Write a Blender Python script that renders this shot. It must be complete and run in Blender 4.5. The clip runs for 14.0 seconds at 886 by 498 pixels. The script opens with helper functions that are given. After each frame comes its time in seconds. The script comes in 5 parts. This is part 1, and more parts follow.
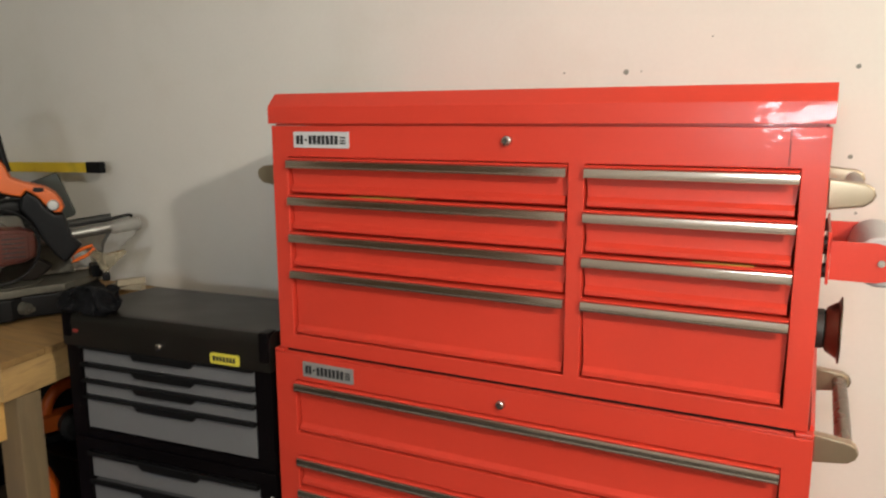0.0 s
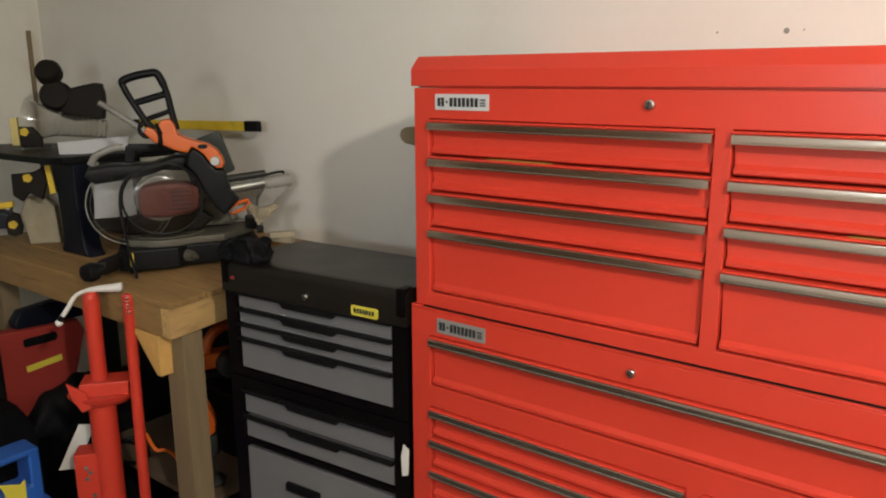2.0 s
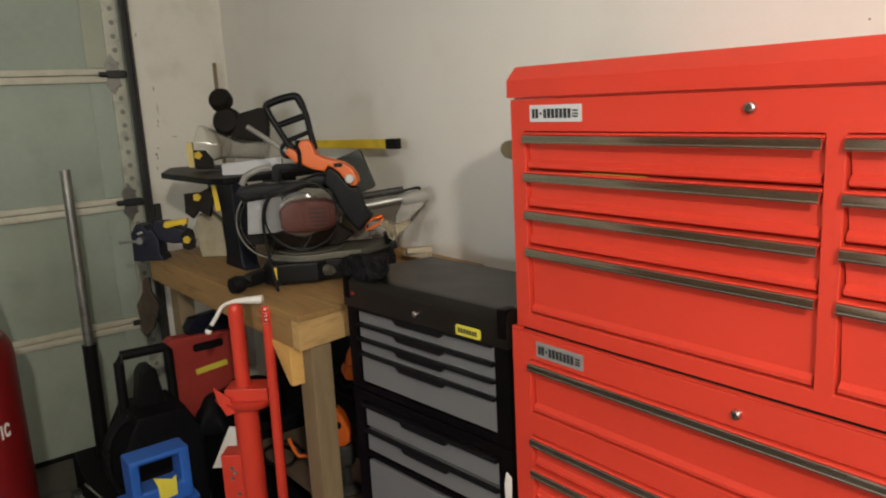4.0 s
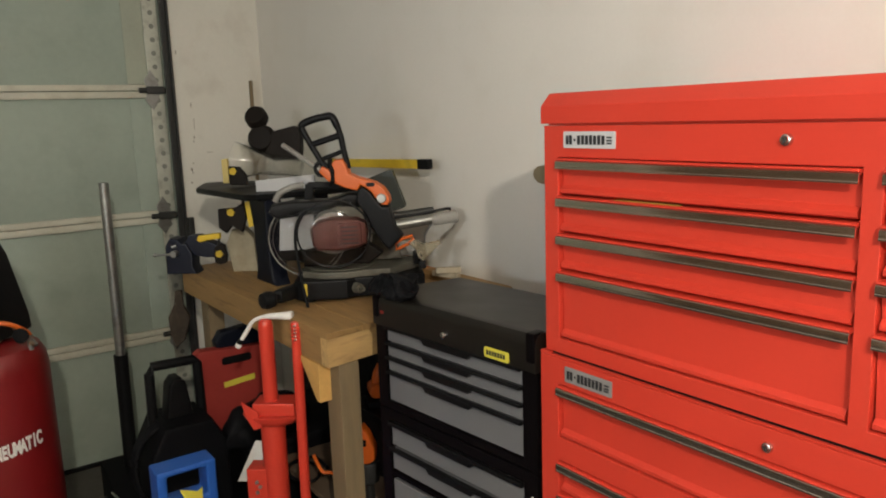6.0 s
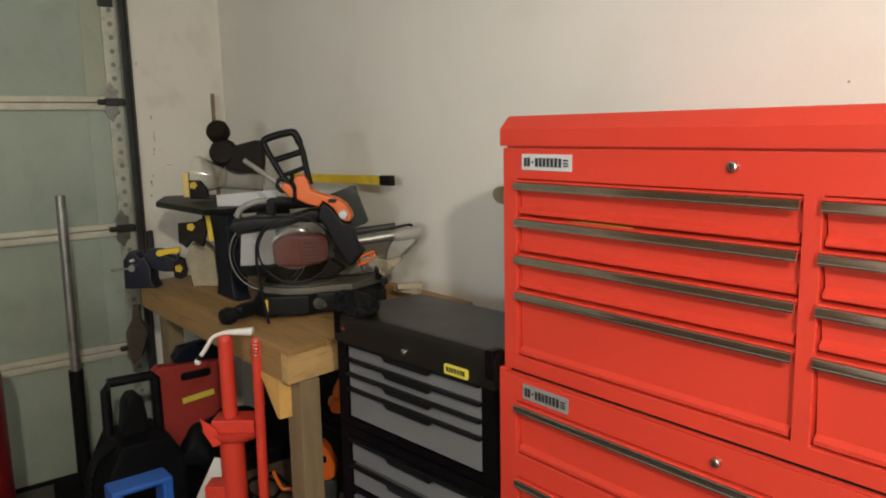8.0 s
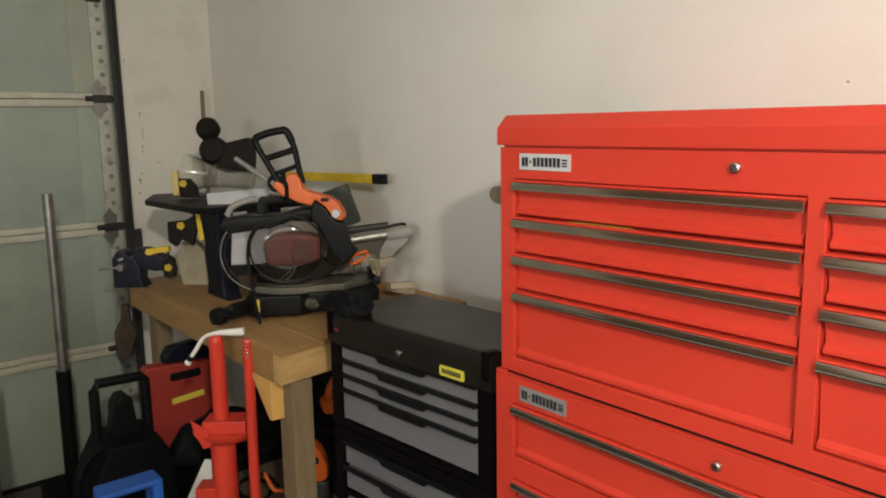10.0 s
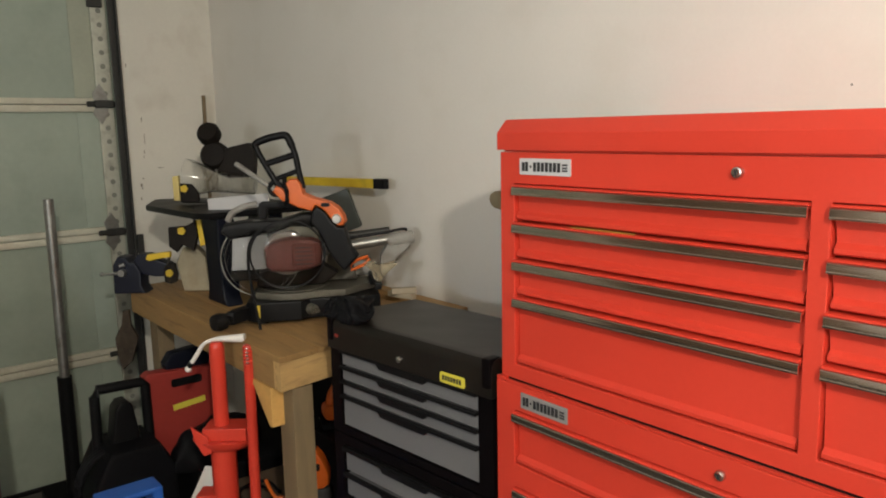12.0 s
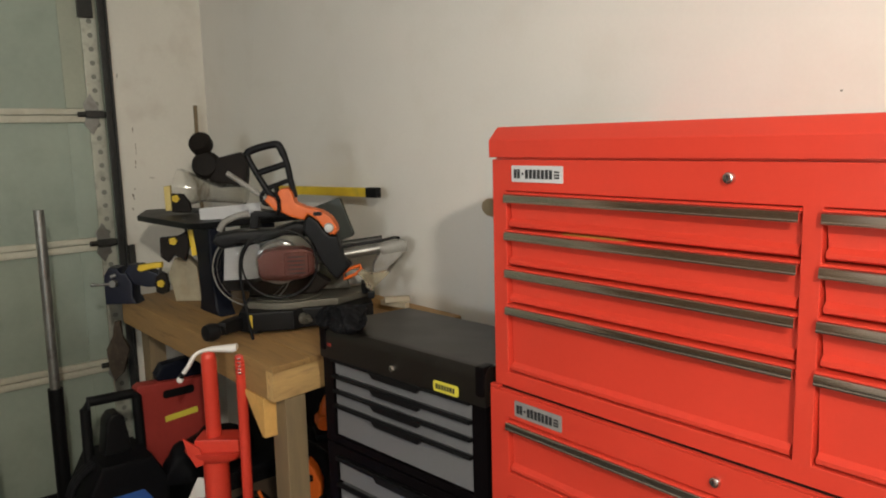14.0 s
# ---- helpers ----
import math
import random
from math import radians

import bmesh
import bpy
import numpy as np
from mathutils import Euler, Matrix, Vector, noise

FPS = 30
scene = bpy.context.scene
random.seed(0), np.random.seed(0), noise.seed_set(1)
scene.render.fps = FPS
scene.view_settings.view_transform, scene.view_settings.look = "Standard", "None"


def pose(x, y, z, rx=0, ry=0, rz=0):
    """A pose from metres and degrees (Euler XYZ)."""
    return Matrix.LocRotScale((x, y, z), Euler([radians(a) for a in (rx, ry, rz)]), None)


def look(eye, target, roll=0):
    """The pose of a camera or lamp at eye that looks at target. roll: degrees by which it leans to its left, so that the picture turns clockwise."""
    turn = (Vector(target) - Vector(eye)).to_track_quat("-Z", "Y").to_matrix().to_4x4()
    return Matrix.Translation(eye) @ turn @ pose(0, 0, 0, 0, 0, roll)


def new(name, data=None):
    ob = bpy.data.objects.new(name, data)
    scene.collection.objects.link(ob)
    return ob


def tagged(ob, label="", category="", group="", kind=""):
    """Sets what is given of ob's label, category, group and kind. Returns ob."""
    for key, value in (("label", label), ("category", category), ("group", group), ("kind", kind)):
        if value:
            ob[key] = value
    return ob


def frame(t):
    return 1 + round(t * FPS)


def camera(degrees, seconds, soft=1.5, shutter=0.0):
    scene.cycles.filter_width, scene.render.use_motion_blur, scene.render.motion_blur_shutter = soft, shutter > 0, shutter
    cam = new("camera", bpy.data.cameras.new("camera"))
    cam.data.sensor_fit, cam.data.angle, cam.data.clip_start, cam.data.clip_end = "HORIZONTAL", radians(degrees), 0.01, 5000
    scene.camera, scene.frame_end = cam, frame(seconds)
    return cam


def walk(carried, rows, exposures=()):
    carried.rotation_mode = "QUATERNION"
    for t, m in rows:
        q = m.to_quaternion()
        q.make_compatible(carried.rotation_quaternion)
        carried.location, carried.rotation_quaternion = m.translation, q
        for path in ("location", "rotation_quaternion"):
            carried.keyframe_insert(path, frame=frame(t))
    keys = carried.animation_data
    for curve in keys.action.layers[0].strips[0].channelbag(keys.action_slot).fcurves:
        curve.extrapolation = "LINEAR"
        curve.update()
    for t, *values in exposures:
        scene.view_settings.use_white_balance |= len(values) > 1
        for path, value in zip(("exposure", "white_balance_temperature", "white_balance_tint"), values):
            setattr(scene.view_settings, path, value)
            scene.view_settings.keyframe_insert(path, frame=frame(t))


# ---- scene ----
cam = camera(61.0, 14.0, soft=1.95, shutter=0.5)
PATH = [
    (0, (1.042, -1.275, 1.706), (0.163, 0.488, 1.361), -0.2),
    (0.5, (1.033, -1.284, 1.7), (0.093, 0.432, 1.288), -0.1),
    (1, (1.033, -1.29, 1.697), (-0.003, 0.364, 1.257), -0.5),
    (1.5, (1.041, -1.284, 1.712), (-0.119, 0.288, 1.286), 0.8),
    (2, (1.054, -1.285, 1.711), (-0.124, 0.269, 1.267), -0.2),
    (2.5, (1.068, -1.258, 1.704), (-0.197, 0.223, 1.251), -1.3),
    (3, (1.116, -1.159, 1.699), (-0.35, 0.147, 1.318), -1.2),
    (3.5, (1.154, -1.101, 1.702), (-0.365, 0.133, 1.289), -2.9),
    (4, (1.162, -1.087, 1.705), (-0.391, 0.109, 1.307), -3.0),
    (4.2, (1.155, -1.096, 1.708), (-0.412, 0.082, 1.316), -2.8),
    (6.3, (1.17, -1.103, 1.717), (-0.43, 0.046, 1.371), -1.9),
    (6.5, (1.174, -1.099, 1.717), (-0.421, 0.057, 1.371), -2.1),
    (7, (1.178, -1.098, 1.721), (-0.386, 0.097, 1.366), -1.8),
    (7.5, (1.182, -1.1, 1.728), (-0.337, 0.156, 1.391), -0.8),
    (8, (1.185, -1.111, 1.736), (-0.359, 0.119, 1.416), -1.2),
    (8.2, (1.178, -1.12, 1.741), (-0.359, 0.119, 1.418), -1.2),
    (10.3, (1.158, -1.104, 1.738), (-0.367, 0.149, 1.411), -1.0),
    (10.5, (1.165, -1.098, 1.735), (-0.365, 0.149, 1.412), -1.0),
    (11, (1.163, -1.102, 1.738), (-0.367, 0.148, 1.426), -1.0),
    (11.5, (1.156, -1.102, 1.738), (-0.373, 0.149, 1.426), -1.0),
    (12, (1.152, -1.093, 1.741), (-0.38, 0.152, 1.424), -1.2),
    (12.5, (1.145, -1.086, 1.738), (-0.382, 0.167, 1.425), -1.2),
    (13, (1.143, -1.09, 1.737), (-0.378, 0.171, 1.422), -1.0),
    (13.5, (1.146, -1.094, 1.738), (-0.375, 0.167, 1.427), -1.2),
    (14, (1.15, -1.089, 1.738), (-0.374, 0.173, 1.444), -1.5),
]
walk(cam, [(t, look(eye, target, roll)) for t, eye, target, roll in PATH],
     [(0.0, -0.24), (1.0, -0.20), (2.5, -0.14), (3.2, -0.06), (7.0, -0.03), (14.0, -0.03)])

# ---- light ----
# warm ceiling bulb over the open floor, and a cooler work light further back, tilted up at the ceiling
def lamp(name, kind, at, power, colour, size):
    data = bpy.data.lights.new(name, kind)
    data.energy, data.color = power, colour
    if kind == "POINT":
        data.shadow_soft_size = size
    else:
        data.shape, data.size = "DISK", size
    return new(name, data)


bulb = lamp("ceiling_bulb", "POINT", None, 193, (1.0, 0.925, 0.79), 0.055)
bulb.matrix_world = pose(2.38, -1.50, 2.58)
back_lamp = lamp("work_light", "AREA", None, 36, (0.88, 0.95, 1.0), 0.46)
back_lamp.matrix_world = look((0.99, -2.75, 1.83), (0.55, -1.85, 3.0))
world = bpy.data.worlds.new("night")
world.use_nodes = True
world.node_tree.nodes["Background"].inputs[0].default_value = (0.010, 0.012, 0.012, 1)
scene.world = world


# ---- materials ----
def material(name, colour, rough=0.5, metal=0.0, vary=0.12, scale=6.0, fine=60.0, bump=0.05, coat=0.0, stretch=(1, 1, 1),
             dirt=None, dirt_amount=0.0, per_object=0.0, bump_dist=0.002, shine=0.5, wavy=0.0):
    """A surface with blotches at one scale and grain at another, a little relief and uneven gloss."""
    m = bpy.data.materials.new(name)
    m.use_nodes = True
    nodes, links = m.node_tree.nodes, m.node_tree.links
    bsdf = nodes["Principled BSDF"]
    where = nodes.new("ShaderNodeTexCoord")
    place = nodes.new("ShaderNodeMapping")
    place.inputs["Scale"].default_value = stretch
    links.new(where.outputs["Object"], place.inputs["Vector"])
    big, small = nodes.new("ShaderNodeTexNoise"), nodes.new("ShaderNodeTexNoise")
    big.inputs["Scale"].default_value, big.inputs["Detail"].default_value = scale, 5
    small.inputs["Scale"].default_value, small.inputs["Detail"].default_value = fine, 3
    for n in (big, small):
        links.new(place.outputs[0], n.inputs["Vector"])
    mix = nodes.new("ShaderNodeMath")
    mix.operation = "MULTIPLY_ADD"
    mix.inputs[1].default_value = 0.35
    links.new(small.outputs["Fac"], mix.inputs[0])
    links.new(big.outputs["Fac"], mix.inputs[2])
    ramp = nodes.new("ShaderNodeMapRange")
    ramp.inputs["From Min"].default_value, ramp.inputs["From Max"].default_value = 0.42, 0.92
    ramp.inputs["To Min"].default_value, ramp.inputs["To Max"].default_value = 1 - vary, 1 + vary
    links.new(mix.outputs[0], ramp.inputs["Value"])
    tone = nodes.new("ShaderNodeVectorMath")
    tone.operation = "SCALE"
    tone.inputs[0].default_value = colour
    last = ramp.outputs[0]
    if per_object:
        info = nodes.new("ShaderNodeObjectInfo")
        own = nodes.new("ShaderNodeMapRange")
        own.inputs["To Min"].default_value, own.inputs["To Max"].default_value = 1 - per_object, 1 + per_object
        links.new(info.outputs["Random"], own.inputs["Value"])
        both = nodes.new("ShaderNodeMath")
        both.operation = "MULTIPLY"
        links.new(own.outputs[0], both.inputs[0])
        links.new(last, both.inputs[1])
        last = both.outputs[0]
    links.new(last, tone.inputs["Scale"])
    out = tone.outputs[0]
    if dirt:
        spots = nodes.new("ShaderNodeTexNoise")
        spots.inputs["Scale"].default_value, spots.inputs["Detail"].default_value = scale * 2.3, 8
        links.new(place.outputs[0], spots.inputs["Vector"])
        cut = nodes.new("ShaderNodeMapRange")
        cut.inputs["From Min"].default_value, cut.inputs["From Max"].default_value = 0.52, 0.72
        cut.inputs["To Max"].default_value = dirt_amount
        links.new(spots.outputs["Fac"], cut.inputs["Value"])
        blend = nodes.new("ShaderNodeMix")
        blend.data_type = "RGBA"
        blend.inputs["B"].default_value = (*dirt, 1)
        links.new(cut.outputs[0], blend.inputs["Factor"])
        links.new(out, blend.inputs["A"])
        out = blend.outputs["Result"]
    links.new(out, bsdf.inputs["Base Color"])
    gloss = nodes.new("ShaderNodeMapRange")
    gloss.inputs["To Min"].default_value, gloss.inputs["To Max"].default_value = max(rough - 0.10, 0.03), min(rough + 0.10, 1)
    links.new(big.outputs["Fac"], gloss.inputs["Value"])
    links.new(gloss.outputs[0], bsdf.inputs["Roughness"])
    bsdf.inputs["Metallic"].default_value = metal
    bsdf.inputs["Specular IOR Level"].default_value = shine
    bsdf.inputs["Coat Weight"].default_value = coat
    bsdf.inputs["Coat Roughness"].default_value = 0.07
    relief = nodes.new("ShaderNodeBump")
    relief.inputs["Strength"].default_value, relief.inputs["Distance"].default_value = bump, bump_dist
    links.new(mix.outputs[0], relief.inputs["Height"])
    links.new(relief.outputs[0], bsdf.inputs["Normal"])
    if wavy:
        dents = nodes.new("ShaderNodeTexNoise")
        dents.inputs["Scale"].default_value, dents.inputs["Detail"].default_value = 26, 2
        links.new(where.outputs["Object"], dents.inputs["Vector"])
        waves = nodes.new("ShaderNodeBump")
        waves.inputs["Strength"].default_value, waves.inputs["Distance"].default_value = wavy, 0.005
        links.new(dents.outputs["Fac"], waves.inputs["Height"])
        links.new(waves.outputs[0], bsdf.inputs["Coat Normal"])
    return m


def clear(name, colour, rough=0.08, weight=0.92):
    m = material(name, colour, rough, vary=0.05, bump=0.1)
    m.node_tree.nodes["Principled BSDF"].inputs["Transmission Weight"].default_value = weight
    m.node_tree.nodes["Principled BSDF"].inputs["IOR"].default_value = 1.2
    return m


RED = material("red_enamel", (0.61, 0.049, 0.028), 0.32, vary=0.05, scale=3, fine=130, bump=0.16, coat=0.33, wavy=0.29, shine=0.35, bump_dist=0.0006)
ALU = material("brushed_aluminium", (0.74, 0.665, 0.60), 0.14, 1.0, vary=0.10, scale=5, fine=120, bump=0.01, stretch=(1, 30, 30), bump_dist=0.0005)
CHROME = material("chrome", (0.72, 0.70, 0.68), 0.14, 1.0, vary=0.06)
STEEL = material("dull_steel", (0.34, 0.34, 0.32), 0.42, 0.85, vary=0.2, dirt=(0.10, 0.08, 0.06), dirt_amount=0.5)
ZINC = material("galvanised_steel", (0.55, 0.56, 0.48), 0.48, 0.5, vary=0.14, scale=9, dirt=(0.20, 0.19, 0.15), dirt_amount=0.5)
DARKSTEEL = material("dark_oiled_steel", (0.045, 0.045, 0.042), 0.5, 0.5, vary=0.3)
CREAM = material("warm_cast_metal", (0.38, 0.305, 0.21), 0.30, 0.75, vary=0.08)
BLACK = material("black_paint", (0.004, 0.003, 0.0035), 0.36, shine=0.07, vary=0.25, fine=300, bump=0.12, bump_dist=0.0006)
BLACKTOP = material("black_lid_paint", (0.009, 0.007, 0.0055), 0.38, shine=0.45, vary=0.25, fine=300, bump=0.12, bump_dist=0.0006)
RUBBER = material("black_plastic", (0.006, 0.006, 0.0065), 0.45, shine=0.16, vary=0.3, fine=150, bump=0.15)
GREYPLASTIC = material("dark_grey_plastic", (0.035, 0.035, 0.035), 0.5, shine=0.3, vary=0.2)
GREY = material("grey_drawer_paint", (0.15, 0.15, 0.157), 0.42, vary=0.05, fine=260, bump=0.08, bump_dist=0.0006)
PALE = material("pale_grey_metal", (0.50, 0.50, 0.48), 0.45, 0.2, vary=0.1)
BRIGHT = material("bright_nickel", (0.58, 0.56, 0.53), 0.24, 1.0, vary=0.06)
BADGE = material("silver_badge", (0.62, 0.62, 0.62), 0.42, 0.15, vary=0.06)
BADGE_DULL = material("dull_badge", (0.30, 0.29, 0.28), 0.5, 0.2, vary=0.15)
INK = material("black_ink", (0.015, 0.015, 0.017), 0.6)
YELLOW = material("yellow_paint", (0.75, 0.52, 0.03), 0.5, vary=0.1, dirt=(0.2, 0.14, 0.04), dirt_amount=0.4)
LEMON = material("yellow_label", (0.64, 0.56, 0.06), 0.5, vary=0.06)
ORANGE = material("orange_plastic", (0.66, 0.125, 0.012), 0.45, vary=0.08)
PLASTER = material("painted_plasterboard", (0.76, 0.735, 0.68), 0.75, vary=0.035, scale=1.6, fine=90, bump=0.10, dirt=(0.62, 0.58, 0.49), dirt_amount=0.25)
PLASTER_SCUFFED = material("scuffed_plasterboard", (0.74, 0.71, 0.63), 0.75, vary=0.05, scale=2.4, fine=70, bump=0.15, dirt=(0.46, 0.40, 0.32), dirt_amount=0.35)
CONCRETE = material("stained_concrete", (0.085, 0.078, 0.066), 0.75, vary=0.25, scale=3, fine=40, bump=0.3, dirt=(0.03, 0.027, 0.022), dirt_amount=0.8)
DOORPAINT = material("pale_green_door_panel", (0.37, 0.43, 0.36), 0.62, vary=0.10, scale=2.0, fine=30, bump=0.10, dirt=(0.24, 0.29, 0.23), dirt_amount=0.4)
DOORRAIL = material("cream_door_rail", (0.62, 0.60, 0.49), 0.6, vary=0.10, scale=4, dirt=(0.40, 0.36, 0.26), dirt_amount=0.4)
# pine tones include light and shade: legs darkened, end rail kept lightest
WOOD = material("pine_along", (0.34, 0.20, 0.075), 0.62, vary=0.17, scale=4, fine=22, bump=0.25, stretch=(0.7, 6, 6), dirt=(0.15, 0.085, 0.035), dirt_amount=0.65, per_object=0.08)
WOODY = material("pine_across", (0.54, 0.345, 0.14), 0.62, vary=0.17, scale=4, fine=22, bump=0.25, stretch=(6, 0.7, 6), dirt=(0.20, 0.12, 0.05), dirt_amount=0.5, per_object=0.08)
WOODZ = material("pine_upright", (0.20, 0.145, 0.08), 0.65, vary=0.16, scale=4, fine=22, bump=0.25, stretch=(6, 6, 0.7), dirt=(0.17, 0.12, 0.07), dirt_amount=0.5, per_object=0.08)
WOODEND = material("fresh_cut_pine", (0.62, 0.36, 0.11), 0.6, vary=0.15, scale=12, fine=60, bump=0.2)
NAVY = material("navy_paint", (0.003, 0.0045, 0.011), 0.45, shine=0.25, vary=0.2)
BLUE = material("blue_plastic", (0.015, 0.095, 0.40), 0.45, vary=0.08)
WHITE = material("white_plastic", (0.78, 0.76, 0.72), 0.45, vary=0.05)
SHEET = material("grey_white_board", (0.50, 0.50, 0.50), 0.6, vary=0.05)
TANKRED = material("dark_red_enamel", (0.19, 0.009, 0.010), 0.36, vary=0.10, scale=3, coat=0.2)
CASERED = material("red_case_plastic", (0.29, 0.030, 0.022), 0.5, vary=0.12)
MOTORRED = material("red_motor_housing", (0.125, 0.026, 0.016), 0.45, vary=0.15)
TAN = material("tan_board", (0.42, 0.36, 0.26), 0.65, vary=0.2, dirt=(0.2, 0.16, 0.1), dirt_amount=0.4)
HOLE = material("shaded_zinc", (0.23, 0.235, 0.20), 0.6, vary=0.2)
VISEBLUE = material("blue_cast_paint", (0.003, 0.0055, 0.018), 0.45, shine=0.4, vary=0.25)
CASTING = material("oily_grey_casting", (0.12, 0.112, 0.088), 0.5, 0.3, vary=0.25, dirt=(0.05, 0.042, 0.032), dirt_amount=0.7)
# bright metal of handle bars and tray, dark room reflections put into its colour
BAR = material("dark_reflection_steel", (0.16, 0.125, 0.09), 0.28, 0.9, vary=0.15)
OCHRE = material("worn_ochre_edge", (0.34, 0.21, 0.03), 0.55, vary=0.3)
SCUFF = material("rubbed_dirt", (0.30, 0.26, 0.20), 0.8, vary=0.4, scale=60)
DOORSIDE = material("beige_green_door_edge", (0.40, 0.425, 0.335), 0.62, vary=0.10, scale=3)
# brown of the unseen wall section that the drawer grips reflect
REFLECT_BROWN = material("dark_reflection_brown", (0.23, 0.165, 0.11), 0.7, vary=0.15, scale=3, stretch=(1, 1, 6), dirt=(0.28, 0.21, 0.14), dirt_amount=0.4)
GREENCASE = material("dark_green_plastic", (0.026, 0.034, 0.028), 0.5, vary=0.2)
BOARD = material("bare_brown_board", (0.13, 0.088, 0.056), 0.75, vary=0.15)
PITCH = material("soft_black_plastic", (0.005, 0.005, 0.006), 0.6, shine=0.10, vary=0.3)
BRACKET = material("dusty_grey_casting", (0.27, 0.26, 0.235), 0.6, vary=0.2, dirt=(0.14, 0.12, 0.10), dirt_amount=0.5)
GUARD = clear("smoky_clear_guard", (0.99, 0.99, 0.99), 0.04, 1.0)
PLASTICCLEAR = clear("clear_ribbed_plastic", (0.98, 0.98, 0.96), 0.05, 1.0)
AMBER = clear("yellowed_clear_plastic", (0.96, 0.86, 0.66), 0.12, 0.9)
for shell_stuff, bend in ((GUARD, 1.2), (PLASTICCLEAR, 1.5), (AMBER, 1.35)):
    shell_stuff.node_tree.nodes["Principled BSDF"].inputs["IOR"].default_value = bend
DUSTBLACK = material("dusty_brown_black", (0.013, 0.010, 0.008), 0.6, shine=0.15, vary=0.3, fine=90)
HIDE = material("worn_dark_hide", (0.045, 0.032, 0.022), 0.65, shine=0.3, vary=0.35, scale=14, dirt=(0.10, 0.085, 0.06), dirt_amount=0.4)
DUSTYTAN = material("dusty_tan_cover", (0.33, 0.285, 0.195), 0.7, vary=0.2, scale=9, dirt=(0.26, 0.21, 0.13), dirt_amount=0.5)
OLDYELLOW = material("faded_yellow_plastic", (0.60, 0.47, 0.16), 0.5, vary=0.1)


PLAIN = ("punched_hole", "screw_hole", "marking", "vent", "panel", "rail", "magnet", "keyhole")

# ---- shapes ----
def mesh():
    return bmesh.new()


def box(bm, x0, x1, y0, y1, z0, z1, bevel=0.0, seg=2, m=None):
    """A box between limits, with rounded edges."""
    made = bmesh.ops.create_cube(bm, size=1.0)["verts"]
    for v in made:
        v.co = Vector((x0 + (v.co.x + 0.5) * (x1 - x0), y0 + (v.co.y + 0.5) * (y1 - y0), z0 + (v.co.z + 0.5) * (z1 - z0)))
    if m is not None:
        bmesh.ops.transform(bm, matrix=m, verts=made)
    if bevel:
        edges = list({e for v in made for e in v.link_edges})
        bmesh.ops.bevel(bm, geom=edges, offset=bevel, segments=seg, profile=0.5, affect="EDGES", clamp_overlap=True)
    return bm


def rod(bm, a, b, r, r2=None, seg=20, cap=True):
    """A round bar from a to b."""
    a, b = Vector(a), Vector(b)
    d = b - a
    m = Matrix.Translation((a + b) / 2) @ d.to_track_quat("Z", "Y").to_matrix().to_4x4()
    bmesh.ops.create_cone(bm, cap_ends=cap, segments=seg, radius1=r, radius2=r if r2 is None else r2, depth=d.length, matrix=m)
    return bm


def pipe(bm, points, r, seg=10, closed=False):
    """A bent tube through points, of one radius or one for each point."""
    pts = [Vector(p) for p in points]
    n, rings = len(pts), []
    up = Vector((0.13, 0.21, 0.97))
    for i, p in enumerate(pts):
        nxt = pts[(i + 1) % n] if closed or i < n - 1 else p
        prv = pts[i - 1] if closed or i else p
        t = (nxt - prv).normalized()
        side = t.cross(up)
        side = (side if side.length > 0.05 else t.cross(Vector((1, 0, 0)))).normalized()
        top = side.cross(t).normalized()
        rr = r[i] if isinstance(r, (list, tuple)) else r
        rings.append([bm.verts.new(p + rr * (math.cos(a) * side + math.sin(a) * top)) for a in (2 * math.pi * k / seg for k in range(seg))])
    for i in range(n if closed else n - 1):
        a, b = rings[i], rings[(i + 1) % n]
        for k in range(seg):
            bm.faces.new((a[k], a[(k + 1) % seg], b[(k + 1) % seg], b[k]))
    if not closed:
        bm.faces.new(rings[0][::-1])
        bm.faces.new(rings[-1])
    return bm


def curve(points, steps=6):
    """A smooth line through points."""
    pts = [Vector(p) for p in points]
    out = []
    for i in range(len(pts) - 1):
        p0, p1, p2, p3 = pts[max(i - 1, 0)], pts[i], pts[i + 1], pts[min(i + 2, len(pts) - 1)]
        for k in range(steps):
            t = k / steps
            out.append(0.5 * (2 * p1 + (p2 - p0) * t + (2 * p0 - 5 * p1 + 4 * p2 - p3) * t * t + (3 * p1 - p0 - 3 * p2 + p3) * t ** 3))
    return out + [pts[-1]]


def lathe(bm, profile, seg=28, m=None):
    """A turned shape round z from (radius, height) pairs."""
    rings = []
    for r, z in profile:
        rings.append([bm.verts.new((r * math.cos(2 * math.pi * k / seg), r * math.sin(2 * math.pi * k / seg), z)) for k in range(seg)] if r > 1e-6 else [bm.verts.new((0, 0, z))])
    for a, b in zip(rings, rings[1:]):
        for k in range(seg):
            q = [a[k % len(a)], a[(k + 1) % len(a)], b[(k + 1) % len(b)], b[k % len(b)]]
            q = list(dict.fromkeys(q))
            if len(q) > 2:
                bm.faces.new(q)
    if m is not None:
        bmesh.ops.transform(bm, matrix=m, verts=[v for ring in rings for v in ring])
    return bm


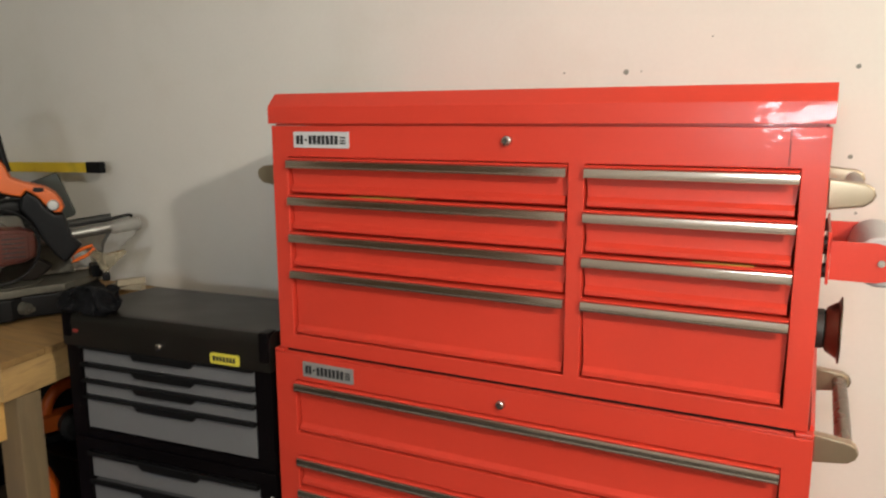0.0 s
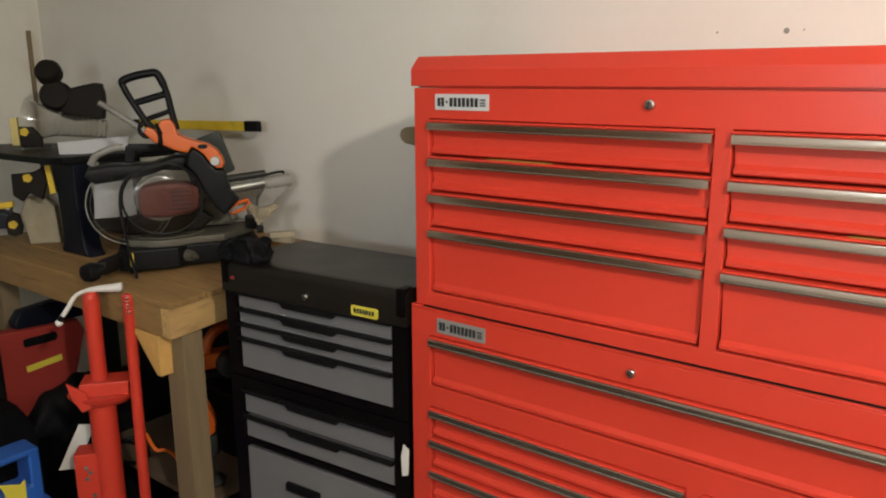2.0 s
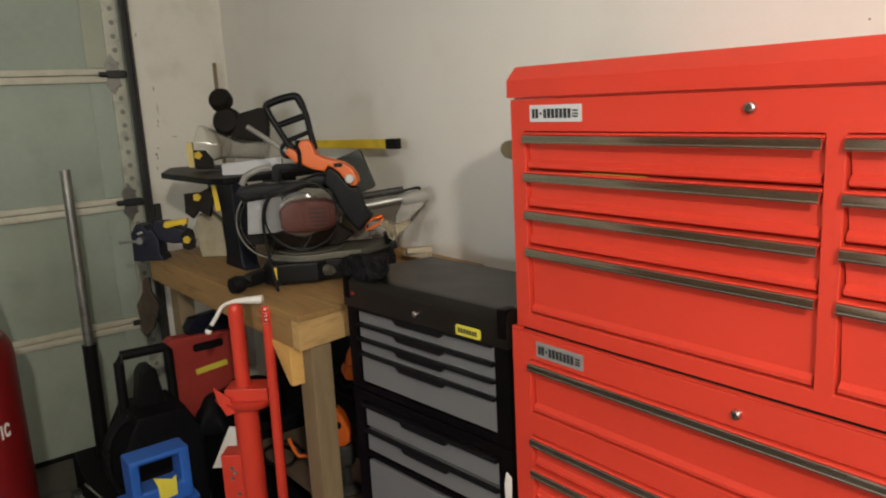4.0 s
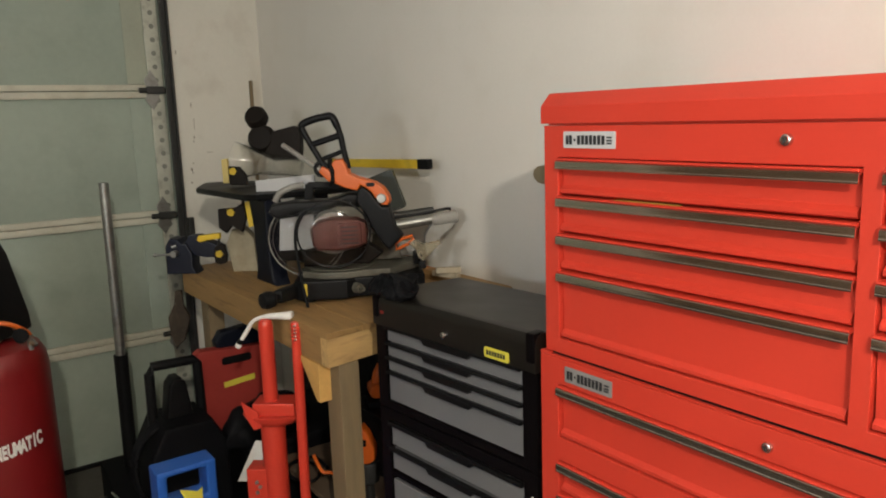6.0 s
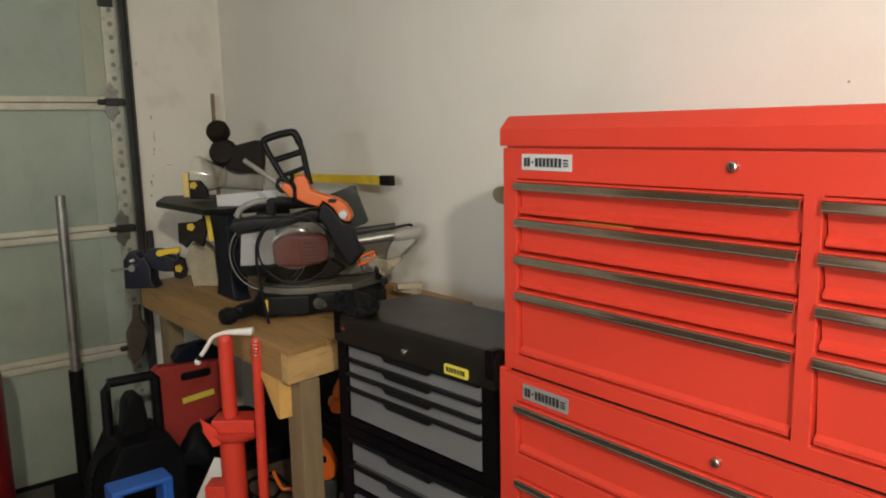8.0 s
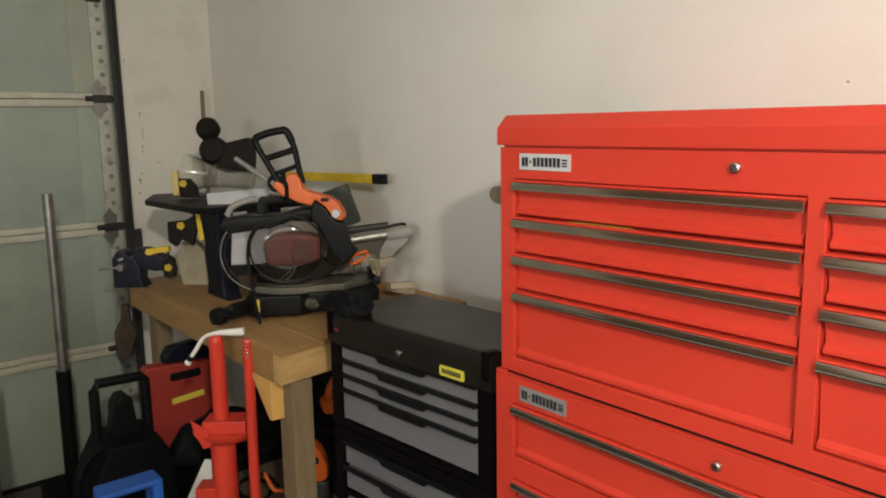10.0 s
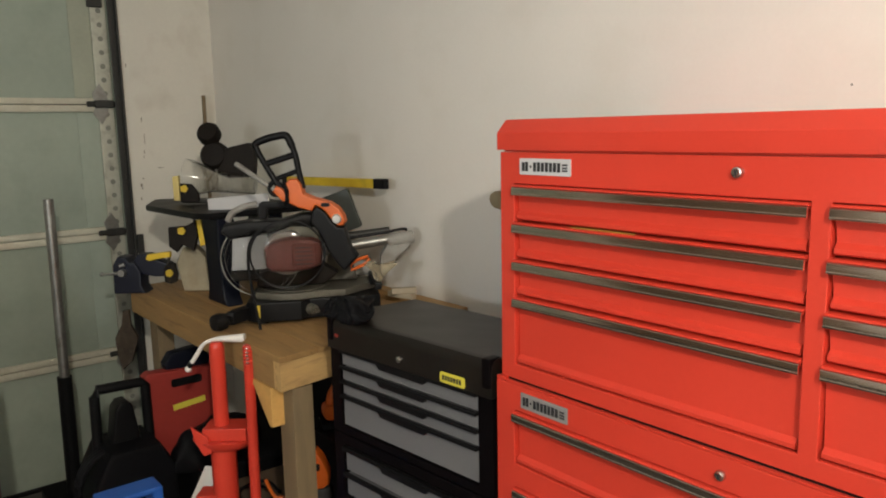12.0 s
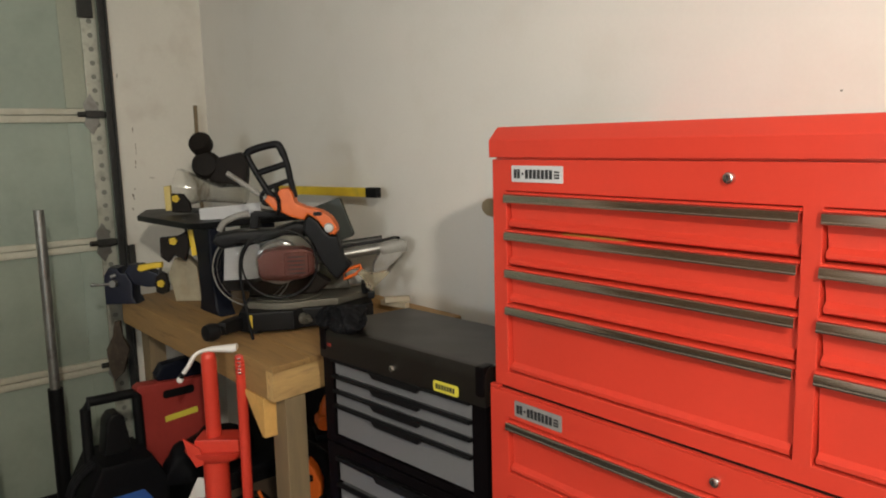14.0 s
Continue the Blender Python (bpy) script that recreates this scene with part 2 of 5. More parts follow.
def slab(bm, outline, a, b, axis="y", bevel=0.0):
    """A flat outline given a thickness from a to b along an axis; the outline is in the other two axes, in order."""
    def at(u, v, w):
        return {"x": (w, u, v), "y": (u, w, v), "z": (u, v, w)}[axis]
    lo = [bm.verts.new(at(u, v, a)) for u, v in outline]
    hi = [bm.verts.new(at(u, v, b)) for u, v in outline]
    n = len(outline)
    faces = [bm.faces.new(lo), bm.faces.new(hi[::-1])]
    faces += [bm.faces.new((lo[i], hi[i], hi[(i + 1) % n], lo[(i + 1) % n])) for i in range(n)]
    bmesh.ops.recalc_face_normals(bm, faces=faces)
    if bevel:
        edges = list({e for f in faces[:2] for e in f.edges})
        bmesh.ops.bevel(bm, geom=edges, offset=bevel, segments=2, profile=0.5, affect="EDGES", clamp_overlap=True)
    return bm


def rounded(x0, x1, z0, z1, r, n=4):
    """The outline of a rectangle with round corners."""
    out = []
    for cx, cz, a0 in ((x1 - r, z1 - r, 0), (x0 + r, z1 - r, 90), (x0 + r, z0 + r, 180), (x1 - r, z0 + r, 270)):
        out += [(cx + r * math.cos(radians(a0 + 90 * k / n)), cz + r * math.sin(radians(a0 + 90 * k / n))) for k in range(n + 1)]
    return out


def plate(bm, xs, zs, holes, y0, y1, bevel=0.0):
    """An upright plate, cut along xs and zs, with some of its cells left open."""
    cells = {(i, j) for i in range(len(xs) - 1) for j in range(len(zs) - 1)} - set(holes)
    front, back = {}, {}

    def v(store, i, j, y):
        if (i, j) not in store:
            store[i, j] = bm.verts.new((xs[i], y, zs[j]))
        return store[i, j]

    for i, j in cells:
        ring = ((i, j), (i + 1, j), (i + 1, j + 1), (i, j + 1))
        bm.faces.new([v(front, *c, y0) for c in ring])
        bm.faces.new([v(back, *c, y1) for c in ring[::-1]])
        for (di, dj), a, b in (((0, -1), 0, 1), ((1, 0), 1, 2), ((0, 1), 2, 3), ((-1, 0), 3, 0)):
            if (i + di, j + dj) not in cells:
                bm.faces.new((v(front, *ring[b], y0), v(front, *ring[a], y0), v(back, *ring[a], y1), v(back, *ring[b], y1)))
    bmesh.ops.recalc_face_normals(bm, faces=bm.faces[:])
    if bevel:
        edges = [e for e in bm.edges if len(e.link_faces) == 2 and e.calc_face_angle() > 1.0]
        bmesh.ops.bevel(bm, geom=edges, offset=bevel, segments=2, profile=0.5, affect="EDGES", clamp_overlap=True)
    return bm


def finish(name, bm, mat, smooth=True):
    data = bpy.data.meshes.new(name)
    bmesh.ops.recalc_face_normals(bm, faces=bm.faces[:])
    bm.to_mesh(data)
    bm.free()
    data.materials.append(mat)
    if smooth:
        data.polygons.foreach_set("use_smooth", [True] * len(data.polygons))
        data.set_sharp_from_angle(angle=radians(35))
    return data


def even(ob):
    """Lets large flat faces keep their flat shading beside rounded edges."""
    ob.modifiers.new("even", "WEIGHTED_NORMAL").keep_sharp = True
    return ob


def part(name, bm, mat, parent, label="", smooth=True):
    """One mesh under a thing or a part, in the thing's own axes."""
    ob = new(name, finish(name, bm, mat, smooth))
    if smooth and name not in PLAIN:
        even(ob)
    ob.parent = parent
    return tagged(ob, label)


def thing(name, m, label, category, group="", kind=""):
    """An empty at a thing's base, for its parts."""
    ob = new(name)
    ob.empty_display_size = 0.05
    ob.matrix_world = m
    return tagged(ob, label, category, group, kind)


def solo(name, bm, mat, m, label, category, group="", kind=""):
    """A thing that is one mesh."""
    ob = even(new(name, finish(name, bm, mat)))
    ob.matrix_world = m
    return tagged(ob, label, category, group, kind)


HERE = pose(0, 0, 0)

# ---- the garage ----
WALL_Y, WALL_X, DOOR_X, CEIL = 0.556, -2.78, -2.85, 2.72
wall = solo("wall_north", box(mesh(), -3.0, 4.2, WALL_Y, WALL_Y + 0.12, 0, CEIL), PLASTER, HERE, "cream painted plasterboard wall with a few screw holes", "wall", kind="structure")
westwall = solo("wall_west", box(mesh(), WALL_X - 0.14, WALL_X, 0.092, WALL_Y, 0, CEIL), PLASTER_SCUFFED, HERE, "narrow scuffed wall strip beside the garage door", "wall", kind="structure")
scuff_rng = random.Random(5)
for y, z, w, h in ((0.164, 1.813, 0.003, 0.016), (0.166, 1.655, 0.004, 0.012), (0.163, 1.63, 0.003, 0.008), (0.241, 1.571, 0.024, 0.002), (0.139, 1.487, 0.006, 0.010),
                   (0.143, 1.470, 0.004, 0.007), (0.134, 1.419, 0.005, 0.009), (0.150, 1.52, 0.004, 0.006), (0.111, 2.078, 0.003, 0.012), (0.172, 1.72, 0.002, 0.03)):
    bm = mesh()
    ring = [(y + w * (0.6 + 0.5 * scuff_rng.random()) * math.cos(radians(a)), z + h * (0.6 + 0.5 * scuff_rng.random()) * math.sin(radians(a))) for a in range(0, 360, 40)]
    slab(bm, ring, WALL_X - 0.001, WALL_X + 0.0012, "x")
    part("scuff", bm, SCUFF, westwall, "small grey-brown scuff")
solo("wall_west_lintel", box(mesh(), WALL_X - 0.14, WALL_X, -3.6, 0.092, 2.52, CEIL), PLASTER_SCUFFED, HERE, "plain painted wall above the garage door", "wall", kind="structure")
solo("wall_west_far", box(mesh(), WALL_X - 0.14, WALL_X, -3.9, -3.6, 0, CEIL), PLASTER_SCUFFED, HERE, "plain painted wall beyond the garage door", "wall", kind="structure")
solo("wall_east", box(mesh(), 4.08, 4.2, -3.9, WALL_Y, 0, CEIL), BOARD, HERE, "plain unseen brown wall section added for dark reflections in the grips", "wall", kind="structure")
solo("wall_south", box(mesh(), -0.75, 4.2, -4.02, -3.9, 0, CEIL), PLASTER, HERE, "plain cream painted wall", "wall", kind="structure")
# unseen section, added in brown to darken reflections in the drawer grips
solo("wall_south_west", box(mesh(), -3.0, -0.75, -4.02, -3.9, 0, CEIL), REFLECT_BROWN, HERE, "unseen brown wall section added for dark reflections in the grips", "wall", kind="structure")
solo("floor", box(mesh(), -3.0, 4.2, -4.0, WALL_Y + 0.1, -0.1, 0), CONCRETE, HERE, "dark oil-stained concrete garage floor", "floor", kind="structure")
solo("ceiling", box(mesh(), -3.0, 4.2, -4.0, WALL_Y + 0.1, CEIL, CEIL + 0.1), PLASTER, HERE, "plain painted ceiling", "ceiling", kind="structure")
for x, z, r in ((0.464, 1.812, 0.0027), (0.616, 1.810, 0.0065), (0.652, 1.811, 0.002), (1.101, 1.808, 0.005), (1.100, 1.620, 0.005), (0.807, 1.883, 0.002), (1.12, 1.50, 0.003)):
    hole = mesh()
    rod(hole, (x, WALL_Y + 0.002, z), (x, WALL_Y - 0.0012, z), r, seg=10)
    part("screw_hole", hole, HOLE, wall, "small dark screw hole")

# sectional garage door: four panels with cream rails at their joints and a punched steel stile
door = thing("door_1", pose(DOOR_X, 0, 0), "closed pale green sectional garage door with cream rails", "garage door", kind="structure")
JOINTS = (0.0, 0.633, 1.259, 1.893, 2.52)
for lo, hi in zip(JOINTS, JOINTS[1:]):
    bm = mesh()
    box(bm, -0.05, 0.0, -3.6, 0.085, lo + 0.002, hi - 0.002, 0.004)
    part("panel", bm, DOORPAINT, door)
for z in JOINTS[1:-1]:
    for lo, hi in ((z - 0.001, z + 0.028), (z - 0.038, z - 0.004)):
        bm = mesh()
        box(bm, 0.0, 0.022, -3.6, -0.022, lo, hi, 0.004)
        part("rail", bm, DOORRAIL, door, "cream painted rail")
bm = mesh()
box(bm, -0.045, 0.012, -3.6, 0.06, -0.002, 0.022, 0.006)
part("bottom_seal", bm, RUBBER, door, "black rubber bottom seal")
for lo, hi in zip(JOINTS, JOINTS[1:]):
    bm = mesh()
    box(bm, 0.001, 0.016, -0.020, 0.052, lo + 0.01, hi - 0.01, 0.003)
    stile = part("stile", bm, ZINC, door, "punched galvanised steel stile")
    for k in range(9):
        z = lo + 0.05 + k * (hi - lo - 0.1) / 8
        bm = mesh()
        rod(bm, (0.015, 0.018, z), (0.0168, 0.018, z), 0.0125, seg=14)
        part("punched_hole", bm, HOLE, stile)
for lo, hi in zip(JOINTS, JOINTS[1:]):
    bm = mesh()
    box(bm, 0.0005, 0.006, -0.118, -0.0205, lo + 0.030, hi - 0.040, 0.002)
    part("edge_panel", bm, DOORSIDE if lo > 1.5 else DOORPAINT, door)
bm = mesh()
box(bm, 0.017, 0.040, -0.035, 0.034, 2.352, 2.46, 0.004)
part("top_bracket", bm, DARKSTEEL, door, "dark steel top roller bracket")
for z in JOINTS[1:-1]:
    bm = mesh()
    slab(bm, [(-0.045, z - 0.05), (-0.01, z - 0.10), (0.02, z - 0.05), (0.03, z), (0.02, z + 0.05), (-0.01, z + 0.10), (-0.045, z + 0.05), (-0.035, z)], 0.018, 0.026, "x", 0.002)
    hinge = part("hinge", bm, STEEL, door, "grey steel door hinge")
    bm = mesh()
    rod(bm, (0.036, -0.075, z), (0.036, 0.085, z), 0.013)
    rod(bm, (0.036, 0.075, z), (0.036, 0.100, z), 0.024)
    box(bm, 0.024, 0.050, -0.040, 0.045, z - 0.018, z + 0.018, 0.004)
    part("roller", bm, DARKSTEEL, hinge, "dark roller and spindle")
track = thing("door_track", pose(DOOR_X + 0.045, 0.062, 0), "upright dark galvanised steel garage door track", "door track", kind="structure")
bm = mesh()
box(bm, 0.0, 0.012, -0.012, 0.026, 0.02, 2.70, 0.003)
box(bm, 0.0, 0.040, 0.017, 0.0259, 0.02, 2.70, 0.003)
part("channel", bm, DARKSTEEL, track)
for z in (1.19,):
    bm = mesh()
    box(bm, -0.004, 0.040, 0.030, 0.062, z - 0.05, z + 0.05, 0.004)
    part("bracket", bm, DARKSTEEL, track, "dark steel track bracket")


# ---- red tool chest and the roller cabinet under it ----
def extrude_x(bm, profile, x0, x1, inset=0.0):
    """A (y, z) profile drawn out along x; its front edge may draw in at the ends."""
    a = [bm.verts.new((x0 + (inset if y < 0.012 else 0), y, z)) for y, z in profile]
    b = [bm.verts.new((x1 - (inset if y < 0.012 else 0), y, z)) for y, z in profile]
    n = len(profile)
    bm.faces.new(a)
    bm.faces.new(b[::-1])
    for i in range(n):
        bm.faces.new((a[i], b[i], b[(i + 1) % n], a[(i + 1) % n]))
    return bm


def drawer(parent, x0, x1, z0, z1):
    """A pressed steel drawer front with an aluminium grip strip along its top."""
    bm = mesh()
    h = z1
    extrude_x(bm, [(0.05, z0), (0.006, z0), (0.002, z0 + 0.003), (0.002, z0 + 0.010), (0.011, z0 + 0.018), (0.012, h - 0.022), (0.008, h - 0.0048), (0.05, h - 0.0048)], x0 - 0.002, x1 + 0.002, 0.004)
    front = part("drawer", bm, RED, parent)
    bm = mesh()
    extrude_x(bm, [(0.030, h - 0.0044), (-0.0055, h - 0.0044), (-0.0080, h - 0.0036), (-0.0086, h - 0.0022), (-0.0070, h - 0.0002), (-0.0040, h + 0.0008), (0.030, h + 0.0008)], x0 - 0.002, x1 + 0.002)
    part("lip", bm, RED, front)
    bm = mesh()
    extrude_x(bm, [(0.0075, h - 0.0048), (-0.0082, h - 0.0048), (-0.0094, h - 0.0058), (-0.0102, h - 0.0110), (-0.0098, h - 0.0170), (-0.0108, h - 0.0180), (-0.0106, h - 0.0206),
                   (-0.0085, h - 0.0214), (-0.0062, h - 0.0200), (-0.0062, h - 0.008), (0.0075, h - 0.008)], x0 - 0.002, x1 + 0.002)
    part("grip_strip", bm, ALU, front, "brushed aluminium grip strip")


def badge(parent, x0, x1, z0, z1, y, mat, label):
    bm = mesh()
    slab(bm, rounded(x0, x1, z0, z1, 0.002), y, y - 0.003, "y", 0.0008)
    plaque = part("badge", bm, mat, parent, label)
    w, h = x1 - x0, z1 - z0
    bm = mesh()
    # letter-sized bars in two words, a dot between them and a striped block at the end
    for k, (u, wide) in enumerate([(0.055, 0.055), (0.125, 0.055)] + [(0.285 + 0.078 * n, 0.058) for n in range(7)]):
        box(bm, x0 + u * w, x0 + (u + wide) * w, y - 0.0036, y - 0.0029, z0 + 0.22 * h, z0 + (0.78 if k % 2 else 0.76) * h)
    rod(bm, (x0 + 0.232 * w, y - 0.0029, z0 + 0.5 * h), (x0 + 0.232 * w, y - 0.0036, z0 + 0.5 * h), 0.0028, seg=8)
    for f in (0.26, 0.42, 0.60):
        box(bm, x0 + 0.845 * w, x0 + 0.945 * w, y - 0.0036, y - 0.0029, z0 + f * h, z0 + (f + 0.10) * h)
    part("marking", bm, INK, plaque, "black printed marking")


def key_lock(parent, x, z, y, r=0.0100):
    bm = mesh()
    lathe(bm, [(0, 0.009), (r * 0.55, 0.009), (r * 0.62, 0.0075), (r * 0.86, 0.0065), (r, 0.003), (r, 0)], 24, Matrix.Translation((x, y, z)) @ pose(0, 0, 0, 90, 0, 0))
    lock = part("lock", bm, BRIGHT, parent, "round chrome key lock")
    bm = mesh()
    box(bm, x - 0.0012, x + 0.0012, y - 0.0096, y - 0.0085, z - 0.0042, z + 0.0042)
    part("keyhole", bm, INK, lock)


def side_handle(parent, x, out, z, y0, y1):
    """A bar between two moulded end caps, standing off the side of a cabinet."""
    bm = mesh()
    rod(bm, (x + out * 0.046, y0 + 0.006, z), (x + out * 0.046, y1 - 0.006, z), 0.0140)
    handle = part("side_handle", bm, BAR, parent, "bar handle with dark reflections in its colour and cast end caps")
    for y in (y0, y1):
        bm = mesh()
        prof = [(x + out * 0.001, z - 0.026), (x + out * 0.052, z - 0.019), (x + out * 0.064, z - 0.010), (x + out * 0.068, z), (x + out * 0.064, z + 0.011), (x + out * 0.052, z + 0.018), (x + out * 0.001, z + 0.024)]
        slab(bm, prof, y - 0.012, y + 0.012, "y", 0.004)
        part("end_cap", bm, CREAM, handle, "warm cast metal end cap")


chest = thing("tool_chest", pose(0, 0, 1.207), "glossy red steel eight-drawer top chest with aluminium grips", "tool chest")
XS, ZS = (0.003, 0.043, 0.650, 0.680, 1.018, 1.057), (0.0, 0.033, 0.419, 0.483)
bm = mesh()
plate(bm, XS, ZS, [(1, 1), (3, 1)], 0.0, 0.022, 0.0018)
part("front_frame", bm, RED, chest)
bm = mesh()
box(bm, 0.004, 0.010, 0.0225, 0.53, 0.002, 0.482, 0.001)
box(bm, 1.050, 1.056, 0.0225, 0.53, 0.002, 0.482, 0.001)
box(bm, 0.0105, 1.0495, 0.520, 0.529, 0.002, 0.482)
box(bm, 0.0105, 1.0495, 0.0225, 0.5195, 0.002, 0.008)
part("body", bm, RED, chest)
bm = mesh()
prof = [(0.545, 0.487), (0.545, 0.548), (0.022, 0.549), (0.0185, 0.5475), (-0.0045, 0.5235), (-0.006, 0.520), (-0.006, 0.4875), (-0.005, 0.487)]
extrude_x(bm, prof, 0.0, 1.060)
part("lid", bm, RED, chest)
bm = mesh()
box(bm, 0.012, 1.048, 0.004, 0.515, 0.4835, 0.4866)
part("gap_strip", bm, RED, chest, "red lid seal")
ROWS = ((0.344, 0.4165), (0.265, 0.339), (0.186, 0.260), (0.036, 0.181))
for z0, z1 in ROWS:
    drawer(chest, 0.046, 0.647, z0, z1)
    drawer(chest, 0.683, 1.015, z0, z1)
badge(chest, 0.062, 0.198, 0.438, 0.471, 0.0, BADGE, "silver badge with black printed marking")
key_lock(chest, 0.536, 0.457, 0.0)
side_handle(chest, 1.057, 1, 0.378, 0.065, 0.40)
side_handle(chest, 0.003, -1, 0.378, 0.040, 0.40)
bm = mesh()
box(bm, 1.0005, 1.0015, -0.0008, 0.004, 0.424, 0.482)
part("seam", bm, INK, chest, "fine dark seam")

cabinet = thing("roller_cabinet", pose(0, -0.008, 0), "glossy red steel roller cabinet under the top chest", "tool cabinet")
XL, ZL = (-0.006, 0.048, 0.650, 0.680, 1.022, 1.067), (0.13, 0.17, 0.966, 1.018, 1.141, 1.198)
bm = mesh()
plate(bm, XL, ZL, [(1, 1), (3, 1), (1, 3), (2, 3), (3, 3)], 0.0, 0.022, 0.0018)
part("front_frame", bm, RED, cabinet)
bm = mesh()
box(bm, -0.006, 0.001, 0.0225, 0.545, 0.13, 1.215, 0.001)
box(bm, 1.060, 1.067, 0.0225, 0.545, 0.13, 1.215, 0.001)
box(bm, 0.0015, 1.0595, 0.535, 0.5445, 0.13, 1.198)
box(bm, 0.0015, 1.0595, 0.0225, 0.5345, 0.13, 0.14)
box(bm, 0.0015, 1.0595, 0.0225, 0.5345, 1.188, 1.198)
part("body", bm, RED, cabinet)
for x0, x1 in ((-0.006, 0.0195), (1.0395, 1.067)):
    bm = mesh()
    box(bm, x0, x1, 0.0, 0.0215, 1.1985, 1.2062, 0.002)
    part("rim", bm, RED, cabinet)
bm = mesh()
box(bm, 0.021, 1.038, 0.002, 0.05, 1.1985, 1.2020, 0.001)
part("rim", bm, RED, cabinet)
# black strip gives the shadow line of the gap under the chest
bm = mesh()
box(bm, 0.023, 1.036, 0.010, 0.05, 1.2025, 1.2065)
part("gap_strip", bm, RUBBER, cabinet, "thin black strip standing in for the shaded gap under the chest")
drawer(cabinet, 0.051, 1.019, 1.021, 1.138)
for x0, x1 in ((0.051, 0.647), (0.683, 1.019)):
    for z0, z1 in ((0.893, 0.963), (0.814, 0.888), (0.735, 0.809), (0.587, 0.730), (0.390, 0.582), (0.173, 0.382)):
        drawer(cabinet, x0, x1, z0, z1)
badge(cabinet, 0.070, 0.200, 1.152, 1.186, 0.0, BADGE_DULL, "dull silver badge with black printed marking")
key_lock(cabinet, 0.532, 1.166, 0.0, 0.0095)
side_handle(cabinet, 1.067, 1, 1.160, 0.075, 0.45)
for x in (0.06, 1.0):
    for y in (0.07, 0.47):
        bm = mesh()
        rod(bm, (x - 0.02, y, 0.062), (x + 0.02, y, 0.062), 0.062, seg=24)
        wheel = part("caster", bm, RUBBER, cabinet, "black rubber caster")
        bm = mesh()
        box(bm, x - 0.03, x + 0.03, y - 0.035, y + 0.035, 0.1245, 0.1295, 0.001)
        box(bm, x - 0.028, x - 0.023, y - 0.02, y + 0.02, 0.05, 0.1245)
        box(bm, x + 0.023, x + 0.028, y - 0.02, y + 0.02, 0.05, 0.1245)
        part("fork", bm, STEEL, wheel)

# things clinging to the side of the chest
holder = thing("towel_holder", pose(1.0570, 0.05, 1.44), "red steel towel holder with a pale roller on the chest side", "towel holder")
bm = mesh()
box(bm, 0.0065, 0.011, 0.0, 0.27, 0.0, 0.085, 0.001)
part("back_plate", bm, RED, holder)
for z in (0.02, 0.065):
    for y in (0.02, 0.25):
        bm = mesh()
        rod(bm, (0.0003, y, z), (0.0065, y, z), 0.012)
        part("magnet", bm, DARKSTEEL, holder, "dark round magnet")
for y, h in ((0.004, 0.0), (0.264, 0.0)):
    bm = mesh()
    slab(bm, [(0.0115, 0.008), (0.078, 0.008), (0.092, 0.012), (0.101, 0.024), (0.104, 0.040), (0.100, 0.056), (0.090, 0.067), (0.076, 0.071), (0.0115, 0.071)], y - 0.002, y + 0.002, "y", 0.0008)
    arm = part("arm", bm, RED, holder)
    bm = mesh()
    rod(bm, (0.083, y - 0.0055, 0.04), (0.083, y - 0.002, 0.04), 0.0055, seg=12)
    part("bolt", bm, BRIGHT, arm, "bright bolt head")
bm = mesh()
lathe(bm, [(0, 0.008), (0.036, 0.008), (0.040, 0.012), (0.040, 0.248), (0.036, 0.252), (0, 0.252)], 28, pose(0.083, 0.0, 0.04, -90))
part("roller", bm, SHEET, holder, "pale grey roller")
bowl = thing("magnetic_tray", pose(1.0570, 0.10, 1.355), "round stainless steel magnetic parts tray on the chest side", "magnetic tray")
bm = mesh()
lathe(bm, [(0, 0.012), (0.030, 0.012), (0.038, 0.016), (0.044, 0.026), (0.047, 0.032), (0.056, 0.035), (0.056, 0.037), (0.046, 0.035), (0.036, 0.019), (0, 0.015)], 32, pose(0, 0, 0, 0, 90, 0))
part("dish", bm, BAR, bowl)
bm = mesh()
lathe(bm, [(0, 0.0003), (0.033, 0.0003), (0.033, 0.0118), (0, 0.0118)], 28, pose(0, 0, 0, 0, 90, 0))
part("magnet", bm, DARKSTEEL, bowl, "dark magnet base")

# yellow rules whose edges peep out over two drawers
for x0, x1, z in ((0.212, 0.341, 1.5463), (0.886, 0.960, 1.4673)):
    bm = mesh()
    box(bm, x0, x1, 0.003, 0.009, 0.0, 0.0019, 0.0005)
    box(bm, x0 - 0.02, x0 - 0.0005, 0.003, 0.009, 0.0, 0.0016, 0.0005)
    solo("folding_rule", bm, OCHRE, pose(0, 0, z), "yellow edge of a folding rule lying on a drawer", "rule", "rules in the drawers")

# ---- black and grey tool chest, a little turned ----
SM = pose(-0.02, -0.008, 0, 0, 0, 4.7)
black_box = thing("black_tool_chest", SM @ pose(0, 0, 0.905), "black steel top chest with grey drawers and closed lid", "tool chest")
W = 0.612


